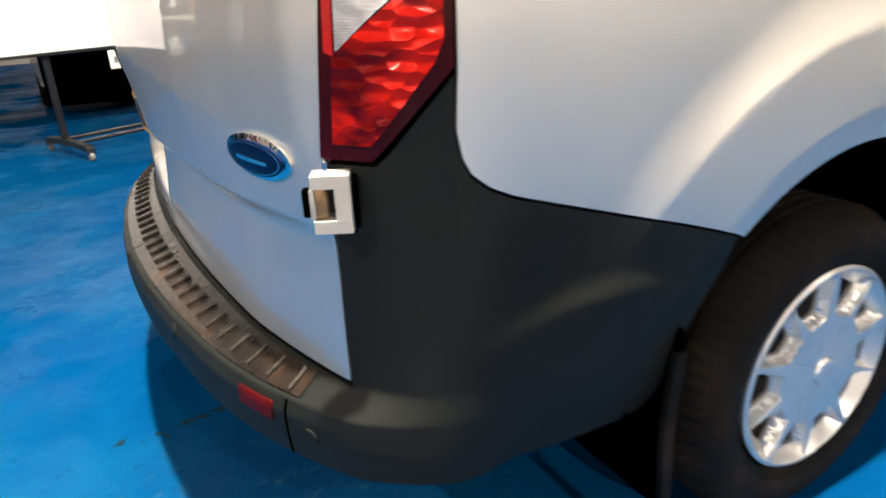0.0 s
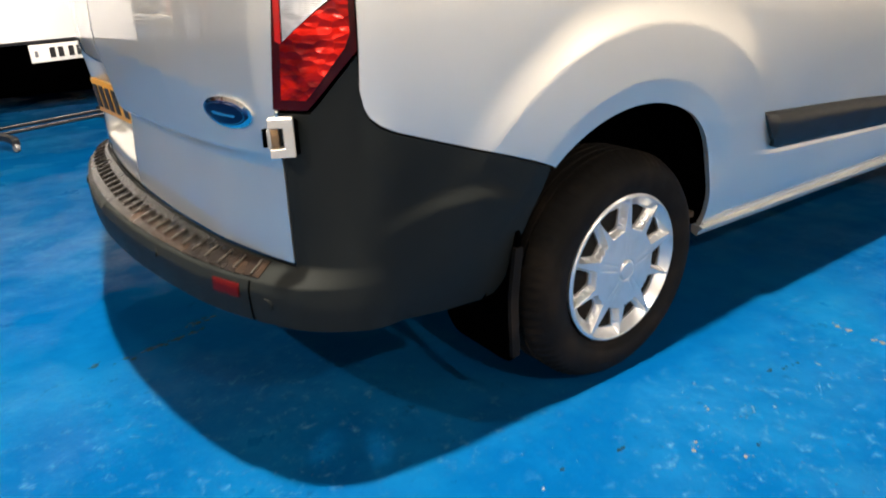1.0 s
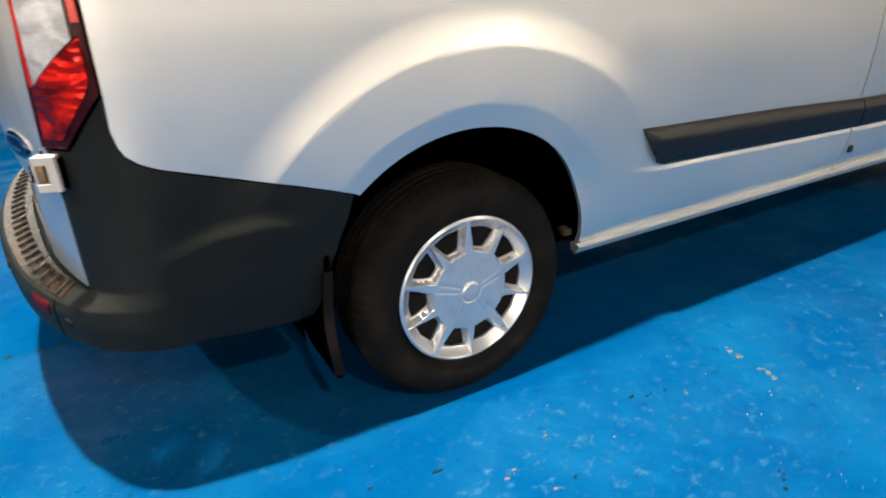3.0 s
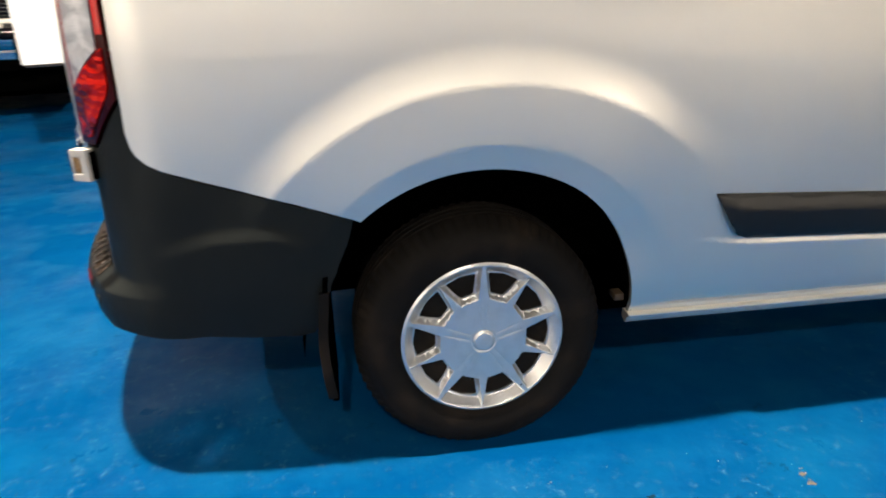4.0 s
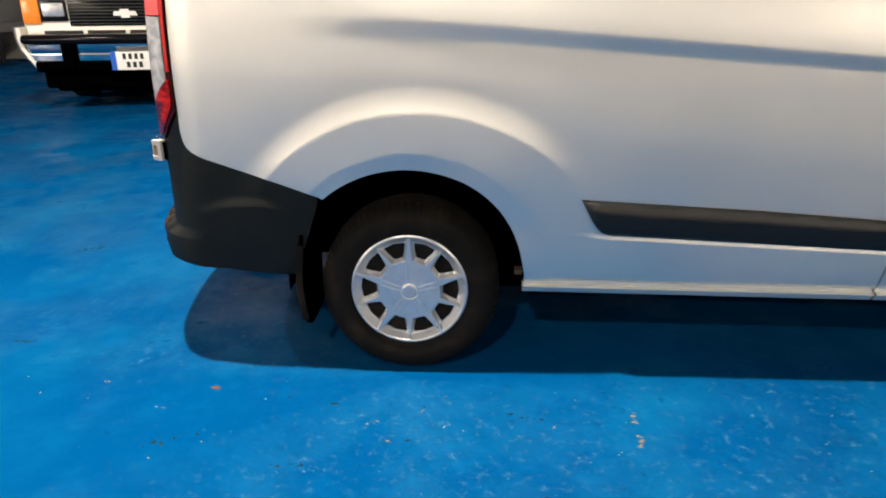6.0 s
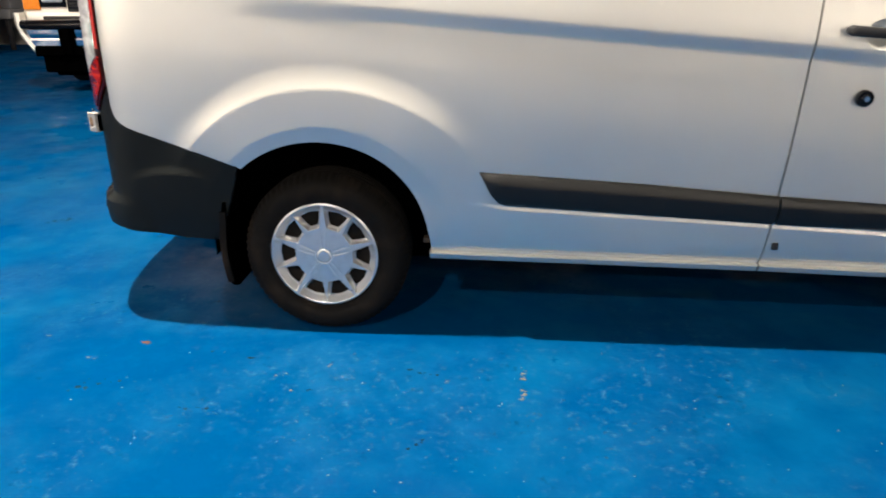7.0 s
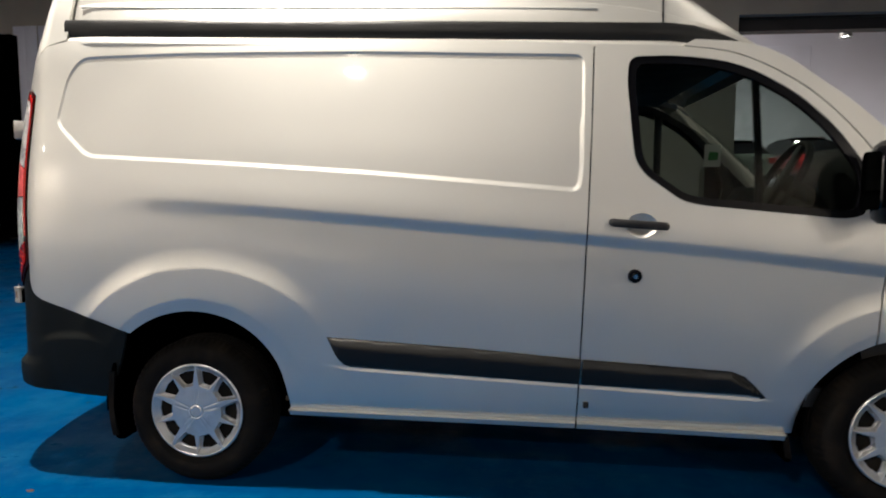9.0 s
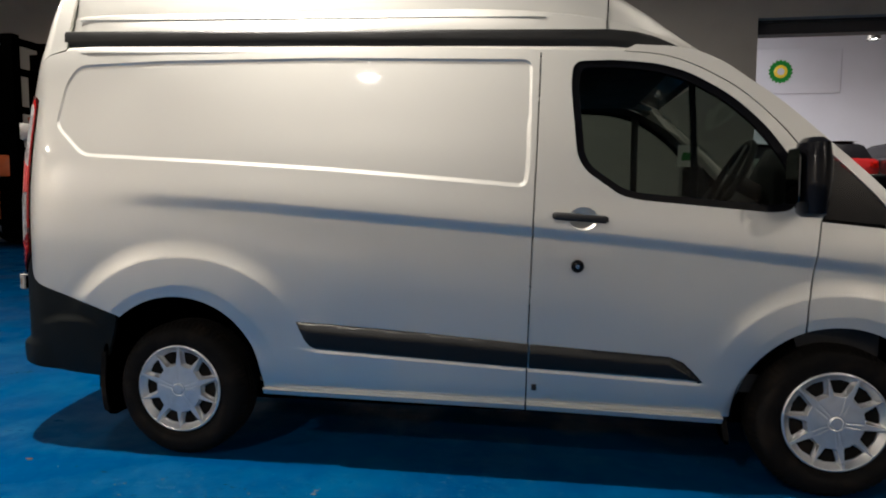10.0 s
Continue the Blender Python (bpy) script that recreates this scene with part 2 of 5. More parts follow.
def floor_material():
    """Blue painted concrete: worn gloss, sheen painted as milky clouds, pale scuffs and flecks, dark stains."""
    m = bpy.data.materials.new("blue_floor_paint")
    m.use_nodes = True
    nt = m.node_tree
    b = nt.nodes["Principled BSDF"]
    co = nt.nodes.new("ShaderNodeTexCoord").outputs["Object"]

    def noise_node(scale, detail=6.0, rough=0.6):
        n = nt.nodes.new("ShaderNodeTexNoise")
        n.inputs["Scale"].default_value, n.inputs["Detail"].default_value, n.inputs["Roughness"].default_value = scale, detail, rough
        nt.links.new(co, n.inputs["Vector"])
        return n.outputs["Fac"]

    def ranged(src, a, z, lo=0.0, hi=1.0):
        r = nt.nodes.new("ShaderNodeMapRange")
        for k, v in zip((1, 2, 3, 4), (a, z, lo, hi)):
            r.inputs[k].default_value = v
        nt.links.new(src, r.inputs[0])
        return r.outputs[0]

    def times(a, c):
        n = nt.nodes.new("ShaderNodeMath")
        n.operation = "MULTIPLY"
        nt.links.new(a, n.inputs[0])
        nt.links.new(c, n.inputs[1])
        return n.outputs[0]

    def blend(fac, a, colour):
        n = nt.nodes.new("ShaderNodeMix")
        n.data_type = "RGBA"
        nt.links.new(fac, n.inputs[0])
        nt.links.new(a, n.inputs[6])
        n.inputs[7].default_value = (*colour, 1)
        return n.outputs[2]

    base = nt.nodes.new("ShaderNodeRGB")
    base.outputs[0].default_value = (*FLOOR_BLUE, 1)
    c = base.outputs[0]
    c = blend(ranged(noise_node(0.9), 0.35, 0.75, 0.0, 0.5), c, (0.0002, 0.026, 0.084))
    # paler clouds: scuffed areas, and glossy reflection painted in as milky blue
    c = blend(ranged(noise_node(1.7, 5), 0.46, 0.70, 0.0, 0.75), c, (0.0015, 0.066, 0.166))
    c = blend(ranged(noise_node(5.5, 8, 0.7), 0.50, 0.74, 0.0, 0.65), c, (0.0012, 0.062, 0.168))
    patch = ranged(noise_node(1.1, 3), 0.44, 0.60)
    c = blend(times(patch, ranged(noise_node(24, 7, 0.78), 0.55, 0.68, 0.0, 0.70)), c, (0.036, 0.115, 0.185))
    c = blend(times(ranged(noise_node(1.9, 3), 0.48, 0.64), ranged(noise_node(15, 7, 0.72), 0.60, 0.70, 0.0, 0.75)), c, (0.0015, 0.014, 0.036))
    c = blend(times(patch, ranged(noise_node(85, 2), 0.69, 0.76, 0.0, 0.5)), c, (0.10, 0.105, 0.10))
    nt.links.new(c, b.inputs["Base Color"])
    nt.links.new(ranged(noise_node(2.6, 6), 0.3, 0.75, 0.24, 0.52), b.inputs["Roughness"])
    nt.links.new(times(patch, ranged(noise_node(3.2, 4), 0.42, 0.66, 0.010, 0.08)), b.inputs["Specular IOR Level"])
    bp = nt.nodes.new("ShaderNodeBump")
    bp.inputs["Strength"].default_value, bp.inputs["Distance"].default_value = 0.6, 0.004
    nt.links.new(noise_node(16, 8, 0.62), bp.inputs["Height"])
    nt.links.new(bp.outputs[0], b.inputs["Normal"])
    return m


FLOOR_BLUE = (0.0002, 0.0425, 0.138)
FLOOR = floor_material()


# ---- building helpers ----
from mathutils import geometry

def part(name, data, mat, parent=None, label=""):
    """Links a bmesh or a mesh as one object under a thing or a part."""
    if isinstance(data, bmesh.types.BMesh):
        me = bpy.data.meshes.new(name)
        data.to_mesh(me)
        data.free()
    else:
        me = data
    if not me.materials:
        me.materials.append(mat)
    ob = new(name, me)
    if parent is not None:
        ob.parent = parent
    if label:
        ob["label"] = label
    return ob


def empty(name, m=Matrix()):
    ob = new(name)
    ob.matrix_basis = m
    return ob


def smooth(bm, angle=35):
    for f in bm.faces:
        f.smooth = True
    lim = radians(angle)
    for e in bm.edges:
        if len(e.link_faces) == 2 and e.calc_face_angle(0) > lim:
            e.smooth = False
    return bm


def block(lo, hi, bevel=0.0, segs=2):
    """A box between two corners with rounded edges."""
    bm = bmesh.new()
    lo, hi = Vector(lo), Vector(hi)
    bmesh.ops.create_cube(bm, size=1, matrix=Matrix.Translation((lo + hi) / 2) @ Matrix.Diagonal((*(hi - lo), 1)))
    if bevel:
        bmesh.ops.bevel(bm, geom=bm.edges[:], offset=bevel, segments=segs, profile=0.5, affect="EDGES")
    return smooth(bm)


def prism(outline, depth, place, bevel=0.0):
    """A plate with the given 2D outline and thickness, set into the world by place(a, b, c)."""
    bm = bmesh.new()
    a = [bm.verts.new((x, y, 0)) for x, y in outline]
    f = bm.faces.new(a)
    geo = bmesh.ops.extrude_face_region(bm, geom=[f])
    for v in geo["geom"]:
        if isinstance(v, bmesh.types.BMVert):
            v.co.z += depth
    if bevel:
        bmesh.ops.bevel(bm, geom=[e for e in bm.edges if abs(e.verts[0].co.z - e.verts[1].co.z) < 1e-6 and e.verts[0].co.z > depth / 2], offset=bevel, segments=2, affect="EDGES")
    for v in bm.verts:
        v.co = Vector(place(*v.co))
    bmesh.ops.recalc_face_normals(bm, faces=bm.faces[:])
    return smooth(bm)


def lathe(profile, segs=48, axis="y", centre=(0, 0, 0), closed=False):
    """Turns (radius, along) points round an axis."""
    bm = bmesh.new()
    rings = []
    for r, h in profile:
        ring = []
        for k in range(segs):
            a = 2 * math.pi * k / segs
            p = (r * math.cos(a), h, r * math.sin(a)) if axis == "y" else (r * math.cos(a), r * math.sin(a), h) if axis == "z" else (h, r * math.cos(a), r * math.sin(a))
            ring.append(bm.verts.new(Vector(p) + Vector(centre)))
        rings.append(ring)
    n = len(rings)
    for i in range(n if closed else n - 1):
        for k in range(segs):
            q = (rings[i][k], rings[i][(k + 1) % segs], rings[(i + 1) % n][(k + 1) % segs], rings[(i + 1) % n][k])
            bm.faces.new(q)
    if not closed:
        for ring in (rings[0], rings[-1]):
            if (ring[0].co - ring[1].co).length > 1e-4:
                bm.faces.new(ring)
    bmesh.ops.remove_doubles(bm, verts=bm.verts[:], dist=1e-5)
    bmesh.ops.recalc_face_normals(bm, faces=bm.faces[:])
    return smooth(bm)


def tube(points, radius, segs=10):
    """A round bar through points."""
    bm = bmesh.new()
    pts = [Vector(p) for p in points]
    rings = []
    for i, p in enumerate(pts):
        d = (pts[min(i + 1, len(pts) - 1)] - pts[max(i - 1, 0)]).normalized()
        s = d.orthogonal().normalized() if i == 0 else (s - d * s.dot(d)).normalized()
        w = d.cross(s)
        rings.append([bm.verts.new(p + radius * (math.cos(2 * math.pi * k / segs) * s + math.sin(2 * math.pi * k / segs) * w)) for k in range(segs)])
    for a, b in zip(rings, rings[1:]):
        for k in range(segs):
            bm.faces.new((a[k], a[(k + 1) % segs], b[(k + 1) % segs], b[k]))
    bm.faces.new(rings[0])
    bm.faces.new(rings[-1])
    bmesh.ops.recalc_face_normals(bm, faces=bm.faces[:])
    return smooth(bm, 50)


def loft(sections, closed_section=False, caps=True):
    """Joins rows of points of equal count into one skin."""
    bm = bmesh.new()
    rows = [[bm.verts.new(p) for p in s] for s in sections]
    n = len(rows[0])
    for a, b in zip(rows, rows[1:]):
        for k in range(n if closed_section else n - 1):
            bm.faces.new((a[k], a[(k + 1) % n], b[(k + 1) % n], b[k]))
    if caps:
        for s in (rows[0], rows[-1]):
            bm.faces.new(s)
    bmesh.ops.remove_doubles(bm, verts=bm.verts[:], dist=1e-5)
    bmesh.ops.recalc_face_normals(bm, faces=bm.faces[:])
    return smooth(bm, 40)


def step_up(a, b, x):
    """0 below a, 1 above b, smooth between."""
    t = np.clip((np.asarray(x, float) - a) / (b - a), 0, 1)
    return t * t * (3 - 2 * t)


def inside(poly, pts):
    x, y = pts[:, 0], pts[:, 1]
    hit = np.zeros(len(pts), bool)
    for (x1, y1), (x2, y2) in zip(poly, np.roll(poly, -1, 0)):
        cross = (y1 > y) != (y2 > y)
        if y1 != y2:
            hit ^= cross & (x < (x2 - x1) * (y - y1) / (y2 - y1) + x1)
    return hit


def border_distance(poly, pts):
    best = np.full(len(pts), 1e9)
    for a, b in zip(poly, np.roll(poly, -1, 0)):
        d = b - a
        t = np.clip(((pts - a) @ d) / max(d @ d, 1e-12), 0, 1)
        best = np.minimum(best, np.hypot(*(pts - a - t[:, None] * d).T))
    return best


def rounded(poly, radius, segs=4):
    """The polygon with its corners rounded."""
    poly = [np.array(p, float) for p in poly]
    out = []
    for i, p in enumerate(poly):
        a, b = poly[i - 1] - p, poly[(i + 1) % len(poly)] - p
        la, lb = np.linalg.norm(a), np.linalg.norm(b)
        r = min(radius, 0.45 * la, 0.45 * lb)
        p1, p2 = p + a / la * r, p + b / lb * r
        for k in range(segs + 1):
            t = k / segs
            out.append((1 - t) ** 2 * p1 + 2 * t * (1 - t) * p + t * t * p2)
    return np.array(out)


def resampled(poly, gap):
    out = []
    for a, b in zip(poly, np.roll(poly, -1, 0)):
        n = max(1, int(np.ceil(np.hypot(*(b - a)) / gap)))
        out += [a + (b - a) * k / n for k in range(n)]
    return np.array(out)


def sheet(outline, place, gap=0.012, holes=(), lip=0.015, centre=None, facing=None, flip_y=None, extra=None):
    """A curved panel: the 2D outline, less its holes, filled with an even net and laid on the surface place(a, b), with true
    normals and a lip that turns inwards all round. centre: given where the outline runs outwards by itself; facing: or its outward way."""
    outline = np.array(outline, float)
    loops = [resampled(np.array(p, float), gap) for p in (outline, *holes)]
    lo, hi = outline.min(0), outline.max(0)
    gx, gy = np.meshgrid(np.arange(lo[0], hi[0], gap), np.arange(lo[1], hi[1], gap))
    gx[1::2] += gap / 2
    grid = np.stack([gx.ravel(), gy.ravel()], 1)
    keep = inside(loops[0], grid)
    for h in loops[1:]:
        keep &= ~inside(h, grid)
    grid = grid[keep]
    for h in loops:
        grid = grid[border_distance(h, grid) > 0.45 * gap]
    if extra is not None:
        keep = inside(loops[0], extra)
        for h in loops[1:]:
            keep &= ~inside(h, extra)
        more = extra[keep]
        for h in loops:
            more = more[border_distance(h, more) > 0.004]
        # the even net gives way to the finer rows along the edges
        cell = 0.75 * gap
        taken = {(i + a, j + b) for i, j in np.floor(more / cell).astype(int).tolist() for a in (-1, 0, 1) for b in (-1, 0, 1)}
        grid = np.array([g for g, c in zip(grid, np.floor(grid / cell).astype(int).tolist()) if tuple(c) not in taken]).reshape(-1, 2)
        grid = np.concatenate([grid, more])
    pts, edges, n = [grid], [], len(grid)
    for h in loops:
        edges += [(n + k, n + (k + 1) % len(h)) for k in range(len(h))]
        pts.append(h)
        n += len(h)
    flat, _, tris, origin, *_ = geometry.delaunay_2d_cdt([Vector(p) for p in np.concatenate(pts)], edges, [], 1, 1e-7)
    flat = np.array([v[:] for v in flat])
    tris = np.array([t for t in tris if len(t) == 3])
    mid = flat[tris].mean(1)
    good = inside(loops[0], mid)
    for h in loops[1:]:
        good &= ~inside(h, mid)
    tris = tris[good]

    def normals(p):
        e = 1e-4
        du = place(p[:, 0] + e, p[:, 1]) - place(p[:, 0] - e, p[:, 1])
        dv = place(p[:, 0], p[:, 1] + e) - place(p[:, 0], p[:, 1] - e)
        nn = np.cross(du, dv)
        return nn / np.maximum(np.linalg.norm(nn, axis=1, keepdims=True), 1e-12)

    pos, nor = place(flat[:, 0], flat[:, 1]), normals(flat)
    sign = 1.0 if centre is not None or (nor.mean(0) @ np.array(facing, float)) > 0 else -1.0
    nor = nor * sign
    g = np.cross(pos[tris[:, 1]] - pos[tris[:, 0]], pos[tris[:, 2]] - pos[tris[:, 0]])
    wrong = (g * nor[tris[:, 0]]).sum(1) < 0
    tris[wrong] = tris[wrong][:, ::-1]
    verts, faces, corner = [pos], [tuple(t) for t in tris.tolist()], [nor[tris].reshape(-1, 3)]
    count = len(pos)
    if lip:
        where = {}
        for k, src in enumerate(origin):
            for i in src:
                where[i] = k
        start = len(grid)
        for j, h in enumerate(loops):
            k = len(h)
            at = np.array([where[start + i] for i in range(k)])
            start += k
            p, q = pos[at], nor[at]
            along = np.roll(p, -1, 0) - np.roll(p, 1, 0)
            side = np.cross(along, q)
            side /= np.maximum(np.linalg.norm(side, axis=1, keepdims=True), 1e-9)
            s = np.sign(((p - p.mean(0)) * side).sum(1).mean()) or 1.0
            side = side * (s if j == 0 else -s)
            verts.append(p - lip * q)
            turn = np.cross(p[1] - p[0], -q[0]) @ side[0] < 0
            for i in range(k):
                n = (i + 1) % k
                f, c = (int(at[i]), int(at[n]), count + n, count + i), (side[i], side[n], side[n], side[i])
                faces.append(f[::-1] if turn else f)
                corner.append(np.array(c[::-1] if turn else c))
            count += k
    pos, corner = np.concatenate(verts), np.concatenate(corner)
    if flip_y is not None:
        pos = pos * (1, -1, 1) + (0, 2 * flip_y, 0)
        turned, at = [], 0
        for f in faces:
            turned.append(corner[at : at + len(f)][::-1])
            at += len(f)
        corner = np.concatenate(turned) * (1, -1, 1)
        faces = [f[::-1] for f in faces]
    me = bpy.data.meshes.new("sheet")
    me.from_pydata(pos.tolist(), [], faces)
    me.shade_smooth()
    me.normals_split_custom_set(corner.tolist())
    return me


# ---- hall ----
def structure(name, data, mat, label, parent=None):
    return tagged(part(name, data, mat, parent), label, "structure", kind="structure")


structure("floor", block((-16, -13, -0.2), (17, 26, 0)), FLOOR, "worn glossy blue painted concrete hall floor")
structure("ceiling", block((-16, -13, 6.3), (17, 13.25, 6.5)), CEILING, "pale grey sheet metal hall ceiling")
OPEN_X, OPEN_Z, BACK_Y = 6.14, 5.05, 13.0
structure("ceiling_far", block((-16, 13.25, 8.8), (17, 26, 9.0)), CEILING, "higher pale grey ceiling of the far room")
structure("wall_upper", block((-16, 13.0, 6.5), (17, 13.25, 9.0)), GREY_WALL, "grey wall above the hall ceiling")
structure("wall_north", block((-16, BACK_Y, 0), (OPEN_X, BACK_Y + 0.25, 6.3)), GREY_WALL, "plain grey painted hall wall beside an opening")
structure("wall_north_lintel", block((OPEN_X, BACK_Y, OPEN_Z), (17, BACK_Y + 0.25, 6.3)), GREY_WALL, "grey wall above the wide opening")
structure("wall_far", block((-16, 25.8, 0), (17, 26, 8.8)), WHITE_WALL, "white sheet wall of the room beyond")
# out of view, added as a pale reflector for the van's near side
structure("wall_south_bounce", block((-16, -13, 0), (17, -12.8, 6.3)), PALE_WALL, "unseen cream wall added to bounce warm light onto the van")
structure("wall_west", block((-16, -13, 0), (-15.8, 26, 8.8)), PALE_WALL, "cream painted side wall of the hall")
structure("wall_east", block((16.8, -13, 0), (17, 26, 8.8)), PALE_WALL, "cream painted side wall of the hall")
girder = structure("trim_girder", block((OPEN_X, BACK_Y + 0.3, OPEN_Z - 0.28), (17, BACK_Y + 0.5, OPEN_Z + 0.05), 0.01), GIRDER, "dark steel girder under the lintel")
for k in range(2):
    part("flange", block((OPEN_X, BACK_Y + 0.24, OPEN_Z - 0.3 + 0.26 * k), (17, BACK_Y + 0.6, OPEN_Z - 0.27 + 0.26 * k)), GIRDER, girder)
structure("platform", block((6.5, 17.5, 0), (16.8, 25.7, 1.35), 0.02), GREY_WALL, "raised grey concrete platform in the far room")


def ceiling_or_fill_light(x, y, z, watts, size=0.20):
    top = empty("ceiling_or_fill_light", pose(x, y, z))
    tagged(top, "round high-bay lamp, one of a set that includes added fill lights", "lamp", group="high-bay lamps")
    part("shade", lathe([(0.06, 0.32), (0.10, 0.30), (0.16, 0.12), (size / 2 + 0.09, 0.0), (size / 2 + 0.08, 0.0), (0.14, 0.12), (0.05, 0.28)], 32, "z"), GREY_MACHINE, top)
    part("diffuser", lathe([(0.001, 0.05), (size / 2 - 0.03, 0.05), (size / 2 - 0.02, 0.03), (0.001, 0.02)], 24, "z"), LAMP, top, "glowing lamp glass")
    part("rod", tube([(0, 0, 0.3), (0, 0, (8.8 if y > 13 else 6.3) - z)], 0.012), GIRDER, top)
    d = bpy.data.lights.new("lamp_light", "AREA")
    d.shape, d.size, d.energy, d.color = "DISK", size, watts, LIGHT_TINT
    lamp = new("lamp_light", d)
    lamp.parent = top
    lamp.matrix_basis = pose(0, 0, -0.02)
    return top


LIGHT_TINT = (1.0, 0.875, 0.735)
for lx, ly, lz, lw in LAMPS_AND_FILLS:
    ceiling_or_fill_light(lx, ly, lz, lw)



# ---- the silver van: body surface ----
MID = 1.02  # the van's middle plane, y
INNER = (1.2, 1.0, 1.1)
CORNER = np.array([(-0.40, 0.045), (-0.50, 0.045), (-0.60, 0.0462), (-0.70, 0.0535), (-0.765, 0.074), (-0.815, 0.105), (-0.852, 0.145), (-0.878, 0.190), (-0.903, 0.273), (-0.926, 0.37), (-0.943, 0.467), (-0.960, 0.65), (-0.971, 0.84), (-0.976, 1.06)])


def eased_curve(points, n):
    """A smooth curve through points, sampled n times a span."""
    p = np.vstack([2 * points[0] - points[1], points, 2 * points[-1] - points[-2]])
    out = []
    for i in range(1, len(p) - 2):
        for k in range(n):
            t = k / n
            a, b, c, d = p[i - 1 : i + 3]
            out.append(0.5 * (2 * b + (c - a) * t + (2 * a - 5 * b + 4 * c - d) * t**2 + (3 * b - a - 3 * c + d) * t**3))
    return np.array(out + [points[-1]])


_curve = eased_curve(CORNER, 24)
_arc = np.r_[0, np.cumsum(np.hypot(*np.diff(_curve, axis=0).T))]
_u = -0.40 - _arc  # runs on from x along the side, round the corner
_grad = np.gradient(_curve, _arc, axis=0)


def u_at_y(y):
    return float(np.interp(y, _curve[:, 1], _u))


def u_at_x(x):
    return x if x > -0.4 else float(np.interp(-x, -_curve[:, 0], _u))


def plan(u):
    """Point and inward normal of the body's outline, seen from above."""
    u = np.asarray(u, float)
    ur = np.minimum(u, -0.4)
    x = np.where(u > -0.4, u, np.interp(-ur, -_u, _curve[:, 0]))
    nose = np.maximum(u - 3.1, 0)
    y = np.where(u > -0.4, 0.045 + 0.45 * nose**2.2, np.interp(-ur, -_u, _curve[:, 1]))
    tx = np.where(u > -0.4, 1.0, -np.interp(-ur, -_u, _grad[:, 0]))
    ty = np.where(u > -0.4, 0.0, -np.interp(-ur, -_u, _grad[:, 1]))
    ln = np.hypot(tx, ty)
    return x, y, -ty / ln, tx / ln


SIDE_Z = np.array([0.20, 0.28, 0.34, 0.40, 0.48, 0.58, 0.70, 0.85, 1.0, 1.15, 1.3, 1.45, 1.6, 1.75, 1.9, 2.0, 2.1, 2.2, 2.27, 2.33])
SIDE_Y = np.array([0.17, 0.135, 0.112, 0.092, 0.076, 0.064, 0.054, 0.046, 0.042, 0.043, 0.050, 0.066, 0.088, 0.112, 0.140, 0.168, 0.196, 0.230, 0.262, 0.31])
_side = eased_curve(np.stack([SIDE_Z, SIDE_Y], 1), 12)

CREASE = np.array([(-0.6, 1.300), (-0.25, 1.288), (-0.05, 1.276), (0.77, 1.211), (1.68, 1.139), (2.22, 1.090), (2.81, 1.028), (3.6, 0.95)])
PANEL = rounded([(-0.515, 1.888), (-0.580, 1.80), (-0.622, 1.590), (-0.471, 1.441), (0.199, 1.405), (0.745, 1.371), (1.264, 1.329), (1.655, 1.296), (1.668, 1.40), (1.668, 1.858), (0.747, 1.889), (-0.073, 1.897)], 0.045)
STRIP_FOOT = ([0.6, 0.69, 1.67, 2.41], [0.56, 0.548, 0.502, 0.468])
ARCH_R, ARCH_F = 0.448, 0.400
HUB_R, HUB_F = (0.005, 0.335), (2.933, 0.335)


def flare(x, z, hub, crest, width, rise, low):
    """Swelling over a wheel arch that steepens towards its crisp lower edge, the crest. low: where it starts, in degrees over the front horizon."""
    dx, dz = x - hub[0], z - hub[1]
    r = np.hypot(dx, dz)
    ang = np.degrees(np.arctan2(dz, dx))
    fade = step_up(low, low + 36, ang) * step_up(18, 50, 180 - ang) * (dz > -0.05)
    edge = crest(ang)
    ramp = sum(np.clip((edge + width - r) / width + d, 0, 1) ** 1.9 for d in (-0.06, -0.02, 0.02, 0.06)) / 4
    return rise * fade * (ramp + 0.35 * np.clip((edge - r) / 0.13, 0, 1))


def crest_rear(ang):
    return np.interp(ang, [40, 53, 68, 90, 122, 143, 160], [0.688, 0.674, 0.655, 0.637, 0.630, 0.634, 0.636])


def crest_front(ang):
    return 0.535 + 0 * ang


def arch_tuck(x, z, hub, edge, deep):
    """The narrow band round an arch that leans in towards its edge."""
    dx, dz = x - hub[0], z - hub[1]
    r, ang = np.hypot(dx, dz), np.degrees(np.arctan2(dz, dx))
    fade = step_up(12, 34, ang) * step_up(12, 34, 180 - ang)
    t = (edge + 0.00022 * (90 - ang) - r) / 0.052
    return deep * fade * (np.clip(t + 0.06, 0, 1.3) + np.clip(t - 0.06, 0, 1.3)) / 2


def body(u, z):
    """The van's skin at u along the outline and height z."""
    u, z = np.asarray(u, float), np.asarray(z, float)
    x, y, nx, ny = plan(u)
    off = np.interp(z, _side[:, 0], _side[:, 1]) - 0.045
    on_side = step_up(-0.76, -0.62, u)
    off = off * (1 - (1 - step_up(-0.82, -0.66, u)) * (1 - step_up(0.75, 1.0, z)))
    # shoulder crease with the undercut below it
    zc = np.interp(u, CREASE[:, 0], CREASE[:, 1])
    s = z - zc
    wide = np.interp(u, [-0.3, 0.3, 1.7, 3.0], [0.095, 0.062, 0.056, 0.06])
    deep = 0.1 + 0.9 * step_up(-0.25, 1.0, u)
    start = -0.27 - 1.35 * np.clip(s, 0, 0.15)
